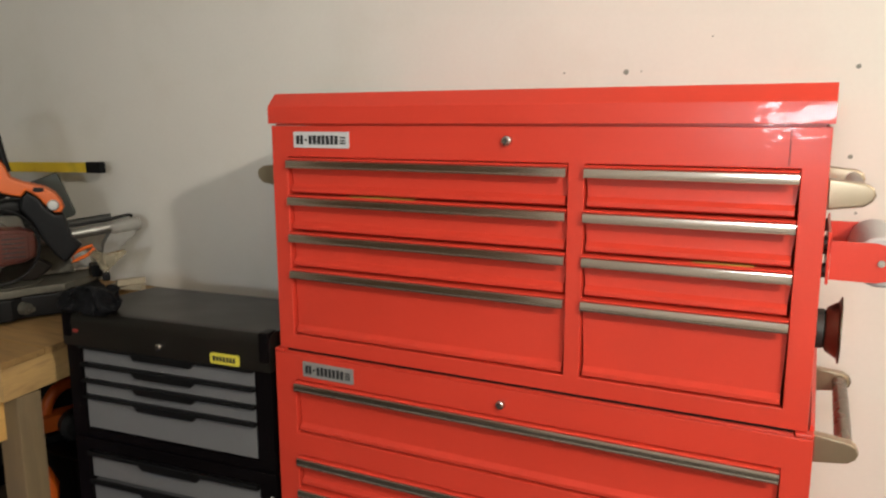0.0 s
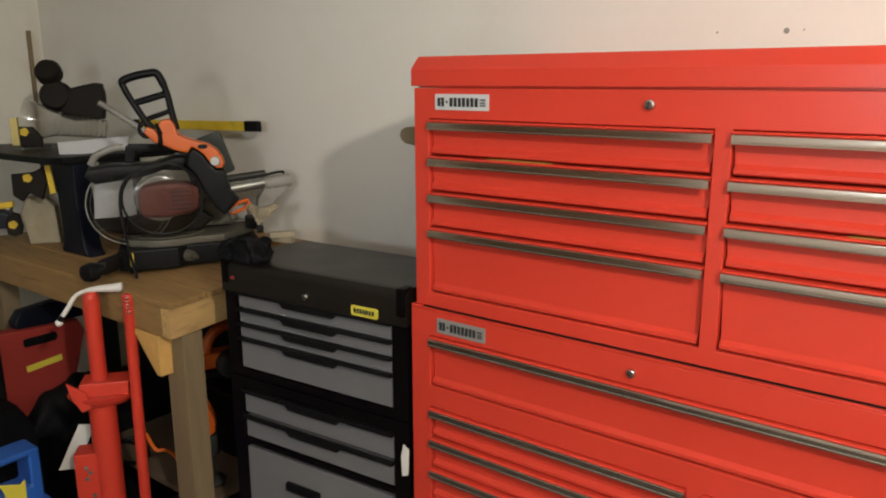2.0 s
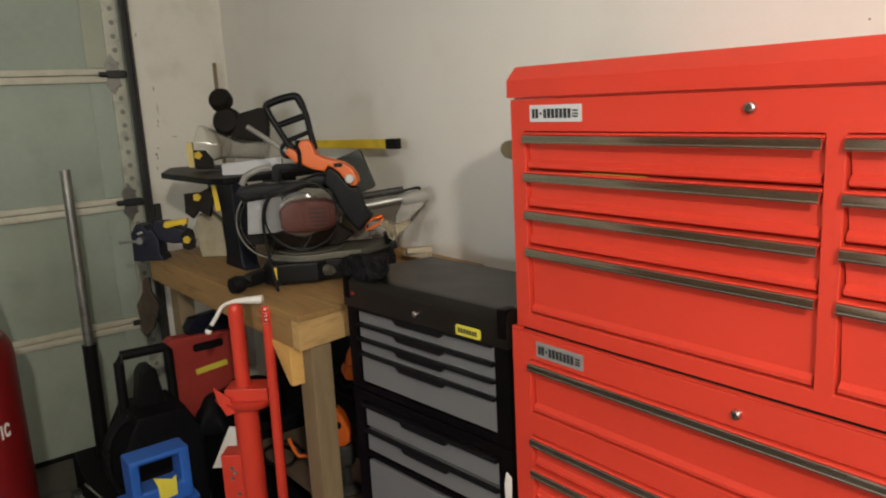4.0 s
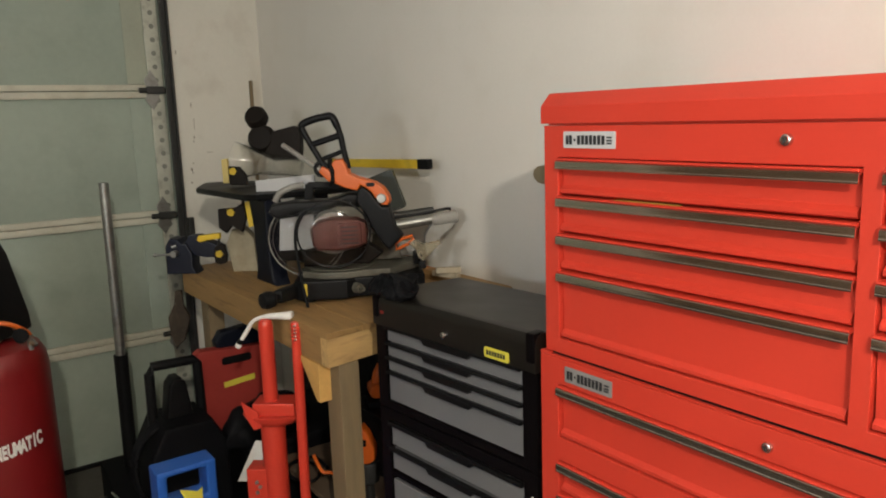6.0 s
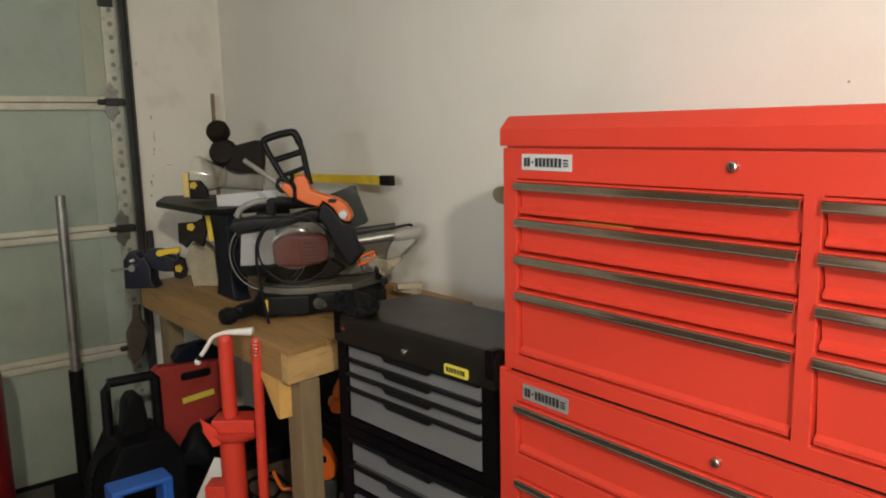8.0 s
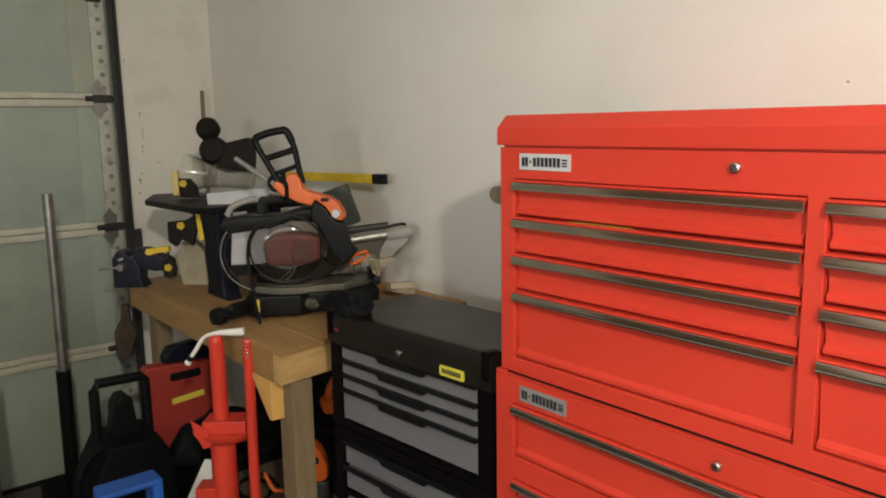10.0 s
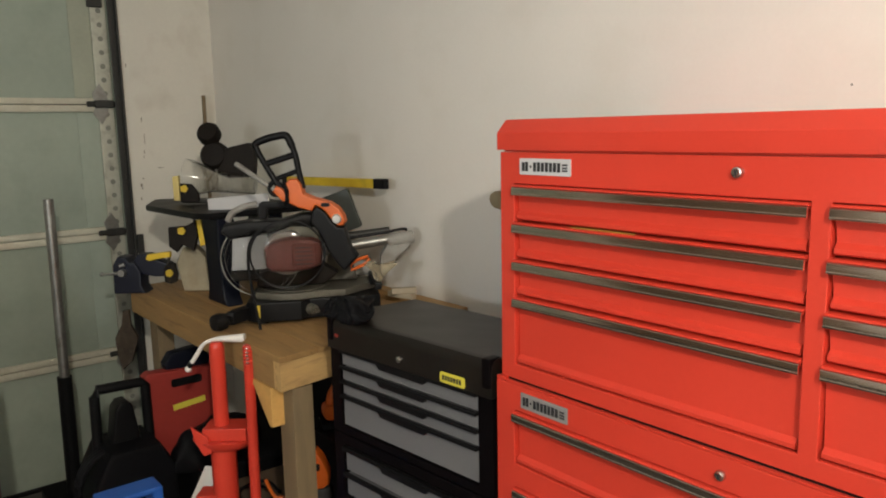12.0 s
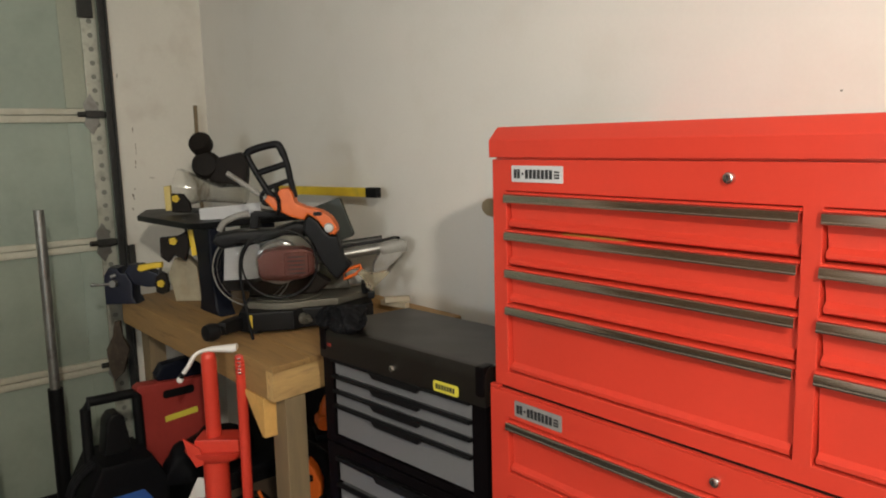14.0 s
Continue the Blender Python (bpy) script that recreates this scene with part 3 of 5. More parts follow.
def grey_drawer(parent, z0, z1, grip):
    """A grey drawer front with a black moulded grip that is deeper in its middle."""
    bm = mesh()
    box(bm, -W + 0.048, -0.048, 0.004, 0.04, z0, z1, 0.002)
    front = part("drawer", bm, GREY, parent)
    bm = mesh()
    a, b = -W + 0.046, -0.046
    m0, m1, h = a + 0.34 * (b - a), a + 0.66 * (b - a), grip
    slab(bm, [(a, z1 + 0.004), (a, z1 - h), (m0 - 0.012, z1 - h), (m0, z1 - h - 0.012), (m1, z1 - h - 0.012), (m1 + 0.012, z1 - h), (b, z1 - h), (b, z1 + 0.004)], -0.010, 0.0038, "y", 0.002)
    part("grip", bm, RUBBER, front, "black moulded grip")


def black_case(parent, z0, z1, openings, depth):
    """A folded steel box, its front left open for drawers."""
    zs = [z0]
    holes = []
    for lo, hi in openings:
        zs += [lo, hi]
        holes.append((1, len(zs) - 2))
    bm = mesh()
    plate(bm, (-W, -W + 0.044, -0.044, 0.0), zs + [z1], holes, 0.0, 0.020, 0.0018)
    part("front_frame", bm, BLACK, parent)
    bm = mesh()
    box(bm, -W, -W + 0.006, 0.0205, depth, z0, z1)
    box(bm, -0.006, 0, 0.0205, depth, z0, z1)
    box(bm, -W + 0.0065, -0.0065, depth - 0.006, depth, z0, z1)
    box(bm, -W + 0.0065, -0.0065, 0.0205, depth - 0.0065, z0, z0 + 0.006)
    part("body", bm, BLACK, parent)


black_case(black_box, 0.0, 0.240, [(0.020, 0.239)], 0.32)
for z0, z1 in ((0.198, 0.238), (0.155, 0.192), (0.113, 0.150), (0.024, 0.108)):
    grey_drawer(black_box, z0, z1, 0.003)
bm = mesh()
extrude_x(bm, [(0.325, 0.2405), (0.325, 0.318), (0.02, 0.330), (0.004, 0.327), (-0.004, 0.317), (-0.006, 0.300), (-0.006, 0.2405)], -W - 0.003, 0.003)
part("lid", bm, BLACKTOP, black_box)
for x in (-W + 0.012, -0.012):
    bm = mesh()
    box(bm, x - 0.014, x + 0.014, -0.010, 0.03, 0.262, 0.3335, 0.006)
    part("corner", bm, BLACK, black_box, "black corner cap")
key_lock(black_box, -0.307, 0.268, -0.006, 0.0095)
bm = mesh()
slab(bm, rounded(-0.160, -0.078, 0.246, 0.272, 0.006), -0.006, -0.009, "y", 0.001)
plaque = part("badge", bm, LEMON, black_box, "yellow badge with black printed marking")
bm = mesh()
for k in range(7):
    box(bm, -0.151 + 0.0092 * k, -0.1445 + 0.0092 * k, -0.0096, -0.0089, 0.253, 0.265)
part("marking", bm, INK, plaque, "black printed marking")
bm = mesh()
slab(bm, rounded(-0.580, -0.564, 0.276, 0.285, 0.003), -0.006, -0.0075, "y")
part("sticker", bm, CASERED, black_box, "small dull red sticker")

black_cab = thing("black_tool_cabinet", SM, "black steel tool cabinet with grey drawers and door", "tool cabinet")
black_case(black_cab, 0.06, 0.900, [(0.10, 0.700), (0.714, 0.868)], 0.34)
grey_drawer(black_cab, 0.794, 0.862, 0.007)
grey_drawer(black_cab, 0.720, 0.784, 0.006)
bm = mesh()
box(bm, -W + 0.047, -0.047, 0.003, 0.03, 0.104, 0.688, 0.002)
leaf = part("door", bm, GREY, black_cab)
bm = mesh()
box(bm, -W + 0.20, -W + 0.32, -0.012, 0.0028, 0.60, 0.625, 0.005)
part("handle", bm, RUBBER, leaf, "black pull handle")
for x in (-W + 0.05, -0.05):
    for y in (0.05, 0.29):
        bm = mesh()
        rod(bm, (x - 0.014, y, 0.03), (x + 0.014, y, 0.03), 0.03, seg=20)
        part("caster", bm, RUBBER, black_cab, "black caster")
bm = mesh()
slab(bm, [(0.0, 0.0), (0.018, 0.008), (0.022, 0.075), (0.005, 0.085), (-0.003, 0.05)], 0.0, 0.002, "y")
solo("paper_tag", bm, WHITE, pose(-0.026, -0.027, 0.77), "small white paper tag between the two cabinets", "tag")
bm = mesh()
made = bmesh.ops.create_icosphere(bm, subdivisions=5, radius=1.0, matrix=Matrix.Diagonal((0.085, 0.052, 0.040, 1)))["verts"]
for v in made:
    v.co += 0.030 * noise.noise_vector(v.co * 17) + 0.009 * noise.noise_vector(v.co * 52)
    v.co.z = max(v.co.z + 0.022, 0)
solo("work_glove", bm, PITCH, SM @ pose(-0.535, 0.012, 1.2345, 0, 0, -6), "crumpled black work gloves on the black chest lid", "gloves")

# ---- workbench ----
bench = thing("workbench", pose(-0.770, -0.150, 0), "rough pine workbench built of framing timber", "workbench")
BL, BD, SKEW = 1.37, 0.68, 0.15
for k in range(5):
    y0 = 0.0 + k * BD / 5
    bm = mesh()
    lo, hi = y0 + 0.001, y0 + BD / 5 - 0.001
    slab(bm, [(-BL, lo), (0.008 - SKEW * lo, lo), (0.008 - SKEW * hi, hi), (-BL, hi)], 1.082, 1.100 + 0.001 * (k % 2), "z", 0.002)
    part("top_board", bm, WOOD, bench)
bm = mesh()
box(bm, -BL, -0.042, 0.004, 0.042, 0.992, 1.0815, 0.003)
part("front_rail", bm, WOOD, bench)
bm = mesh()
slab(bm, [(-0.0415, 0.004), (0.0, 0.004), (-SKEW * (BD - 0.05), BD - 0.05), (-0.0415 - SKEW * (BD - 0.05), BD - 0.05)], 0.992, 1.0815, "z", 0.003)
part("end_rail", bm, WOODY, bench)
bm = mesh()
box(bm, -BL, -SKEW * BD, BD - 0.0495, BD - 0.012, 0.992, 1.0815, 0.003)
part("back_rail", bm, WOOD, bench)
bm = mesh()
box(bm, -BL, 0.03, BD - 0.03, BD + 0.02, 1.1015, 1.136, 0.003)
part("back_ledge", bm, WOOD, bench)
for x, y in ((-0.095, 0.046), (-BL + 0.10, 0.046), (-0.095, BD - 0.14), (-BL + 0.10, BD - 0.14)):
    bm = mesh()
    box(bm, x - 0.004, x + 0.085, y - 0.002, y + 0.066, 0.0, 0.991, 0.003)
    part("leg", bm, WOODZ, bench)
bm = mesh()
slab(bm, [(-0.200, 0.990), (-0.064, 0.990), (-0.066, 0.867), (-0.084, 0.867)], 0.001, 0.043, "y", 0.002)
part("brace", bm, WOODEND, bench, "fresh-cut triangular pine brace")
# shelf takes the dark brown so its colour includes the bench's shadow
bm = mesh()
box(bm, -BL + 0.02, -0.10, 0.14, BD - 0.15, 0.36, 0.378, 0.002)
part("shelf", bm, BOARD, bench, "dusty lower shelf, its brown darkened for under-bench shade")

# leaning stick in the corner
bm = mesh()
box(bm, -0.010, 0.010, -0.008, 0.008, 0, 1.935, 0.003, m=pose(0, 0, 0, 0, 0.9, 0))
solo("wooden_stick", bm, WOODZ, pose(-2.755, 0.472, 0.0), "thin wooden stick standing in the wall corner", "stick")

# yellow level along the wall
level = thing("spirit_level", pose(-1.86, 0.475, 1.511, 0, -1.2, 0), "long yellow spirit level with black end caps", "spirit level")
bm = mesh()
box(bm, 0.0, 0.678, 0, 0.022, 0, 0.034, 0.002)
part("beam", bm, YELLOW, level)
for x0, x1 in ((-0.045, -0.0005), (0.6785, 0.748)):
    bm = mesh()
    box(bm, x0, x1, -0.002, 0.024, -0.002, 0.036, 0.004)
    part("end_cap", bm, RUBBER, level, "black rubber end cap")

# ---- sliding mitre saw on the bench ----
saw = thing("mitre_saw", pose(-1.25, 0, 1.101, 0, 0, -30), "sliding mitre saw with clear blade guard and red motor", "mitre saw")
bm = mesh()
slab(bm, [(-0.14, 0.0), (0.10, -0.01), (0.125, 0.02), (0.125, 0.17), (0.095, 0.20), (0.095, 0.40), (0.07, 0.44), (-0.14, 0.44)], 0.012, 0.080, "z", 0.008)
for x in (-0.11, 0.07):
    for y in (0.04, 0.39):
        rod(bm, (x, y, 0), (x, y, 0.012), 0.022, 0.018)
part("base", bm, RUBBER, saw)
bm = mesh()
slab(bm, [(-0.13, 0.02), (0.06, 0.02), (0.11, 0.10), (0.115, 0.17), (0.092, 0.225), (0.085, 0.32), (-0.03, 0.43), (-0.13, 0.43)], 0.0805, 0.104, "z", 0.004)
part("table", bm, CASTING, saw, "scuffed grey alloy table")
bm = mesh()
lathe(bm, [(0, 0.1045), (0.115, 0.1045), (0.12, 0.108), (0.12, 0.111), (0, 0.112)], 40, pose(-0.01, 0.15, 0))
part("turntable", bm, CASTING, saw, "worn steel turntable")
bm = mesh()
slab(bm, [(0.09, 0.02), (0.17, -0.045), (0.17, -0.075), (0.12, -0.06), (0.05, -0.012)], 0.020, 0.064, "z", 0.008)
part("mitre_arm", bm, RUBBER, saw)
bm = mesh()
lathe(bm, [(0, 0), (0.012, 0.0), (0.014, 0.015), (0.026, 0.024), (0.030, 0.045), (0.025, 0.064), (0, 0.070)], 24, pose(0.165, -0.055, 0.040, 90, 0, 40))
part("mitre_knob", bm, RUBBER, saw, "black ribbed knob")
bm = mesh()
box(bm, 0.1255, 0.1275, 0.024, 0.036, 0.030, 0.072, 0.0005)
part("sticker", bm, YELLOW, saw, "small yellow warning sticker")
bm = mesh()
rod(bm, (0.090, 0.195, 0.045), (0.118, 0.215, 0.045), 0.020, 0.016)
rod(bm, (0.118, 0.215, 0.045), (0.135, 0.226, 0.045), 0.007)
part("lock_lever", bm, CASTING, saw, "grey metal lock lever")
for y0, y1, z1, stuff in ((-0.075, 0.060, 0.290, SHEET), (0.20, 0.43, 0.165, BRACKET)):
    bm = mesh()
    slab(bm, [(y0, 0.152 if z1 > 0.2 else 0.1125), (y1, 0.152 if z1 > 0.2 else 0.1125), (y1 - 0.006, z1), (y0 + 0.012, z1)], -0.125, -0.105, "x", 0.003)
    part("fence", bm, stuff, saw, "pale grey fence")
bm = mesh()
box(bm, -0.128, -0.102, -0.08, 0.19, 0.1125, 0.1515, 0.004)
part("fence_foot", bm, DUSTBLACK, saw, "dark fence foot")
bm = mesh()
slab(bm, [(0.02, 0.1125), (0.25, 0.1125), (0.30, 0.150), (0.25, 0.185), (0.10, 0.180), (0.03, 0.160)], -0.06, 0.03, "x", 0.010)
part("lower_housing", bm, DUSTBLACK, saw, "dusty dark lower housing")
bm = mesh()
box(bm, -0.02, 0.05, 0.405, 0.438, 0.1045, 0.145, 0.006)
part("stop_block", bm, RUBBER, saw)
# saw head: cover, blade guard, motor and slide rail
bm = mesh()
slab(bm, [(-0.085, 0.312), (-0.072, 0.336), (0.00, 0.346), (0.12, 0.346), (0.19, 0.366), (0.27, 0.362), (0.315, 0.31), (0.30, 0.262), (0.262, 0.262), (0.235, 0.315), (0.15, 0.322), (0.08, 0.300), (-0.055, 0.286)], -0.034, 0.062, "x", 0.014)
cover = part("head_cover", bm, RUBBER, saw)
bm = mesh()
slab(bm, [(0.036, 0.3465), (0.042, 0.398), (0.055, 0.406), (0.20, 0.402), (0.255, 0.386), (0.255, 0.367), (0.19, 0.372), (0.12, 0.380), (0.072, 0.382), (0.066, 0.3465)], -0.012, 0.018, "x", 0.006)
part("carry_handle", bm, RUBBER, saw)
bm = mesh()
pipe(bm, curve([(0.0, -0.065, 0.342), (0.0, -0.045, 0.372), (0.0, 0.0, 0.392), (0.0, 0.036, 0.396)], 5), 0.011, 10)
part("dust_chute", bm, BRACKET, saw, "dusty clear chute")
bm = mesh()
lathe(bm, [(0, 0.034), (0.050, 0.033), (0.088, 0.028), (0.112, 0.018), (0.124, 0.006), (0.130, 0.0), (0.1275, 0.0), (0.122, 0.005), (0.110, 0.0162), (0.087, 0.026), (0.050, 0.031), (0, 0.032)], 56, pose(0.040, 0.04, 0.216, 0, 90, 0))
guard = part("blade_guard", bm, GUARD, saw, "clear smoky blade guard")
for r, t in ((0.130, 0.0018), (0.116, 0.0009)):
    bm = mesh()
    pipe(bm, [Vector((0.0412, 0.04 + r * math.cos(radians(a)), 0.216 + r * math.sin(radians(a)))) for a in range(0, 360, 6)], t, 8, True)
    part("guard_rim", bm, BRACKET, guard)
bm = mesh()
lathe(bm, [(0, 0.0), (0.075, 0.0), (0.078, 0.004), (0.072, 0.040), (0, 0.044)], 32, pose(0.0435, 0.13, 0.235, 0, 90, 0))
part("gear_case", bm, BRACKET, saw, "dusty grey gear case")
bm = mesh()
slab(bm, [(0.064, 0.205), (0.080, 0.186), (0.150, 0.181), (0.215, 0.190), (0.246, 0.205), (0.252, 0.245), (0.246, 0.276), (0.215, 0.290), (0.140, 0.294), (0.085, 0.284), (0.062, 0.262)], 0.070, 0.150, "x", 0.016)
motor = part("motor", bm, MOTORRED, saw, "red moulded motor housing")
bm = mesh()
slab(bm, rounded(0.150, 0.228, 0.200, 0.278, 0.012), 0.146, 0.1565, "x", 0.004)
grille = part("end_cover", bm, MOTORRED, motor)
for k in range(5):
    bm = mesh()
    box(bm, 0.1568, 0.1580, 0.160, 0.218, 0.208 + 0.0135 * k, 0.2125 + 0.0135 * k)
    part("vent", bm, GREYPLASTIC, grille)
bm = mesh()
lathe(bm, [(0, 0.020), (0.060, 0.018), (0.096, 0.011), (0.114, 0.002), (0.119, -0.004), (0.1165, -0.004), (0.112, 0.0005), (0.095, 0.009), (0.060, 0.016), (0, 0.018)], 56, pose(0.166, 0.137, 0.245, 0, 90, 0) @ Matrix.Diagonal((0.93, 1.0, 1.0, 1.0)))
shield = part("motor_shield", bm, GUARD, saw, "clear round shield")
bm = mesh()
pipe(bm, [Vector((0.164, 0.137 + 0.119 * math.cos(radians(a)), 0.245 + 0.111 * math.sin(radians(a)))) for a in range(0, 360, 8)], 0.0036, 8, True)
part("shield_rim", bm, RUBBER, shield)
bm = mesh()
pipe(bm, curve([(0.168, 0.05, 0.330), (0.172, 0.020, 0.285), (0.175, 0.012, 0.22), (0.176, 0.020, 0.13), (0.178, 0.030, 0.06), (0.185, 0.040, 0.005)], 6), 0.0048, 8)
part("cord", bm, RUBBER, saw, "hanging black cord")
bm = mesh()
rod(bm, (-0.01, 0.24, 0.226), (-0.01, 0.50, 0.258), 0.0185)
part("slide_rail", bm, STEEL, saw, "steel slide rail")
bm = mesh()
rod(bm, (-0.055, 0.24, 0.258), (-0.055, 0.49, 0.282), 0.013)
part("slide_rail", bm, DARKSTEEL, saw, "dark oiled slide rail")
bm = mesh()
rod(bm, (-0.01, 0.478, 0.252), (-0.01, 0.566, 0.261), 0.024)
rod(bm, (-0.01, 0.5665, 0.261), (-0.01, 0.572, 0.2615), 0.020)
part("rail_end", bm, BRACKET, saw, "pale grey rail end cap")
bm = mesh()
slab(bm, [(0.480, 0.245), (0.560, 0.245), (0.552, 0.226), (0.506, 0.187), (0.470, 0.128), (0.448, 0.135), (0.452, 0.20)], -0.045, 0.005, "x", 0.006)
part("rail_bracket", bm, BRACKET, saw, "pale dusty cast bracket")
bm = mesh()
slab(bm, [(0.255, 0.1125), (0.37, 0.1125), (0.35, 0.18), (0.325, 0.25), (0.27, 0.25)], -0.095, -0.035, "x", 0.010)
part("pivot", bm, CASTING, saw, "grey cast pivot")
bm = mesh()
pipe(bm, curve([(0.01, 0.28, 0.262), (0.018, 0.37, 0.272), (0.016, 0.45, 0.281), (0.012, 0.528, 0.293), (0.008, 0.545, 0.289)], 5), 0.0052, 8)
part("cord", bm, RUBBER, saw)

# ---- portable table saw behind it ----
tsaw = thing("table_saw", pose(-1.77, 0.10, 1.1015), "small table saw with navy body and black table", "table saw")
bm = mesh()
slab(bm, [(-0.275, -0.182), (0.20, -0.165), (0.26, -0.13), (0.26, 0.30), (-0.20, 0.30), (-0.48, 0.06), (-0.52, -0.065)], 0.325, 0.350, "z", 0.006)
part("table", bm, RUBBER, tsaw)
bm = mesh()
slab(bm, [(0.115, 0.0), (0.30, 0.0), (0.275, 0.03), (0.252, 0.20), (0.257, 0.3245), (0.095, 0.3245), (0.122, 0.22), (0.135, 0.06)], -0.10, -0.03, "y", 0.010)
part("front_stand", bm, NAVY, tsaw)
bm = mesh()
slab(bm, [(-0.12, 0.0), (0.15, 0.0), (0.12, 0.3245), (-0.09, 0.3245)], 0.18, 0.24, "y", 0.010)
part("rear_stand", bm, NAVY, tsaw)
bm = mesh()
slab(bm, [(-0.145, 0.178), (-0.095, 0.189), (-0.050, 0.142), (-0.040, 0.0), (-0.150, 0.0), (-0.172, 0.119)], 0.0, 0.06, "y", 0.010)
bmesh.ops.transform(bm, matrix=pose(0, 0, 0, 0, 0, 50.4), verts=bm.verts[:])
part("side_cover", bm, DUSTYTAN, tsaw, "dusty tan side cover")
bm = mesh()
box(bm, -0.122, 0.112, -0.008, 0.008, 0.0, 0.049, 0.002)
solo("grey_board", bm, SHEET, pose(-1.56, 0.118, 1.4535, -6, -4.3, 50.4), "pale grey board standing on the table saw", "board")

# clear ribbed container on the table saw, with black things on it
tub = mesh()
prof = [(0, -0.135), (0.030, -0.135), (0.036, -0.130)]
for k in range(9):
    prof += [(0.038 + 0.0012 * k, -0.124 + 0.019 * k), (0.0335 + 0.0012 * k, -0.115 + 0.019 * k)]
prof += [(0.049, 0.050), (0.060, 0.085), (0.074, 0.125), (0.080, 0.155), (0.0785, 0.155), (0.0725, 0.125), (0.0585, 0.086), (0.0470, 0.052)]
for k in reversed(range(9)):
    prof += [(0.0320 + 0.0012 * k, -0.115 + 0.019 * k), (0.0365 + 0.0012 * k, -0.124 + 0.019 * k)]
prof += [(0.029, -0.133), (0, -0.133)]
lathe(tub, prof, 44, pose(0, 0, 0.084, 0, -82, 0))
solo("plastic_bottle", tub, PLASTICCLEAR, pose(-1.885, 0.195, 1.4525, 0, 0, 50.4), "clear ribbed plastic bottle lying on the table saw", "bottle")
muffs = thing("ear_defenders", pose(-1.955, 0.235, 1.600, 0, 0, 50.4), "black ear defenders heaped on the clear bottle", "ear defenders")
for x, z, r, lean in ((-0.059, 0.137, 0.049, 62), (-0.040, 0.046, 0.060, 80)):
    bm = mesh()
    lathe(bm, [(0, -0.03), (r * 0.75, -0.03), (r, -0.018), (r, 0.012), (r * 0.8, 0.03), (0, 0.034)], 28, pose(x, 0, z, lean, 0, 0))
    part("ear_cup", bm, DUSTBLACK, muffs)
bm = mesh()
slab(bm, [(-0.02, 0.0), (0.012, 0.076), (0.105, 0.097), (0.130, 0.092), (0.138, 0.055), (0.136, 0.0), (0.129, -0.045), (0.080, -0.046), (0.02, -0.050), (-0.03, -0.030)], -0.03, 0.03, "y", 0.010)
part("headband", bm, DUSTBLACK, muffs)

# ---- orange and black garden trimmer lying over the saw ----
trim = thing("string_trimmer", pose(-1.052, 0.104, 1.57, 0, 0, 50.4), "orange and black electric trimmer lying across the saw", "trimmer")
bm = mesh()
loop = curve([(-0.056, 0, -0.040), (-0.089, 0, 0.023), (-0.117, 0, 0.074), (-0.136, 0, 0.113), (-0.139, 0, 0.134), (-0.103, 0, 0.149), (-0.066, 0, 0.157), (-0.041, 0, 0.158), (-0.027, 0, 0.136), (-0.013, 0, 0.094), (-0.005, 0, 0.045), (0.007, 0, -0.014)], 4)
pipe(bm, loop, [0.0125 if p.z > 0.125 else 0.0102 for p in loop], 12)
handle = part("loop_handle", bm, RUBBER, trim, "black loop handle")
for a, b, r in (((-0.114, 0, 0.067), (-0.012, 0, 0.097), 0.0105), ((-0.076, 0, 0.020), (-0.006, 0, 0.044), 0.0078)):
    bm = mesh()
    pipe(bm, [a, b], r, 10)
    part("cross_bar", bm, RUBBER, handle)
bm = mesh()
slab(bm, [(-0.044, 0.005), (-0.033, 0.018), (-0.008, 0.019), (0.003, 0.002), (0.012, -0.029), (0.042, -0.043), (0.097, -0.059), (0.124, -0.078), (0.141, -0.106), (0.144, -0.125), (0.136, -0.137), (0.118, -0.136), (0.098, -0.115), (0.083, -0.092), (0.065, -0.077), (0.050, -0.069), (0.037, -0.087), (-0.005, -0.076), (-0.036, -0.060), (-0.042, -0.030)], -0.03, 0.03, "y", 0.008)
shell = part("housing", bm, ORANGE, trim, "orange plastic housing")
bm = mesh()
slab(bm, [(-0.090, -0.022), (-0.078, -0.003), (-0.058, -0.012), (-0.041, -0.036), (-0.036, -0.060), (-0.060, -0.054)], -0.020, 0.020, "y", 0.007)
part("hinge_block", bm, ORANGE, trim, "orange hinge block")
bm = mesh()
pipe(bm, [Vector((-0.083 + 0.019 * math.cos(radians(a)), -0.002, -0.012 + 0.022 * math.sin(radians(a)))) for a in range(0, 360, 18)], 0.0075, 10, True)
part("joint_ring", bm, RUBBER, trim, "black joint ring")
bm = mesh()
pipe(bm, [(-0.050, -0.022, 0.004), (-0.040, -0.033, -0.020), (-0.040, -0.034, -0.050), (-0.050, -0.024, -0.064)], 0.007, 8)
part("strap", bm, RUBBER, trim, "black strap over the housing")
bm = mesh()
pipe(bm, [(-0.215, 0.02, 0.070), (-0.083, 0.0, -0.020)], 0.0085, 12)
part("boom", bm, BRACKET, trim, "pale grey-brown boom tube")
bm = mesh()
lathe(bm, [(0, 0.010), (0.013, 0.009), (0.016, 0.004), (0.016, 0)], 24, pose(0.117, -0.030, -0.113, 90, 0, 0))
part("button", bm, PALE, shell, "round silver button")
bm = mesh()
slab(bm, rounded(0.068, 0.097, -0.073, -0.060, 0.006), -0.0325, -0.030, "y")
part("switch", bm, RUBBER, shell, "black switch")
bm = mesh()
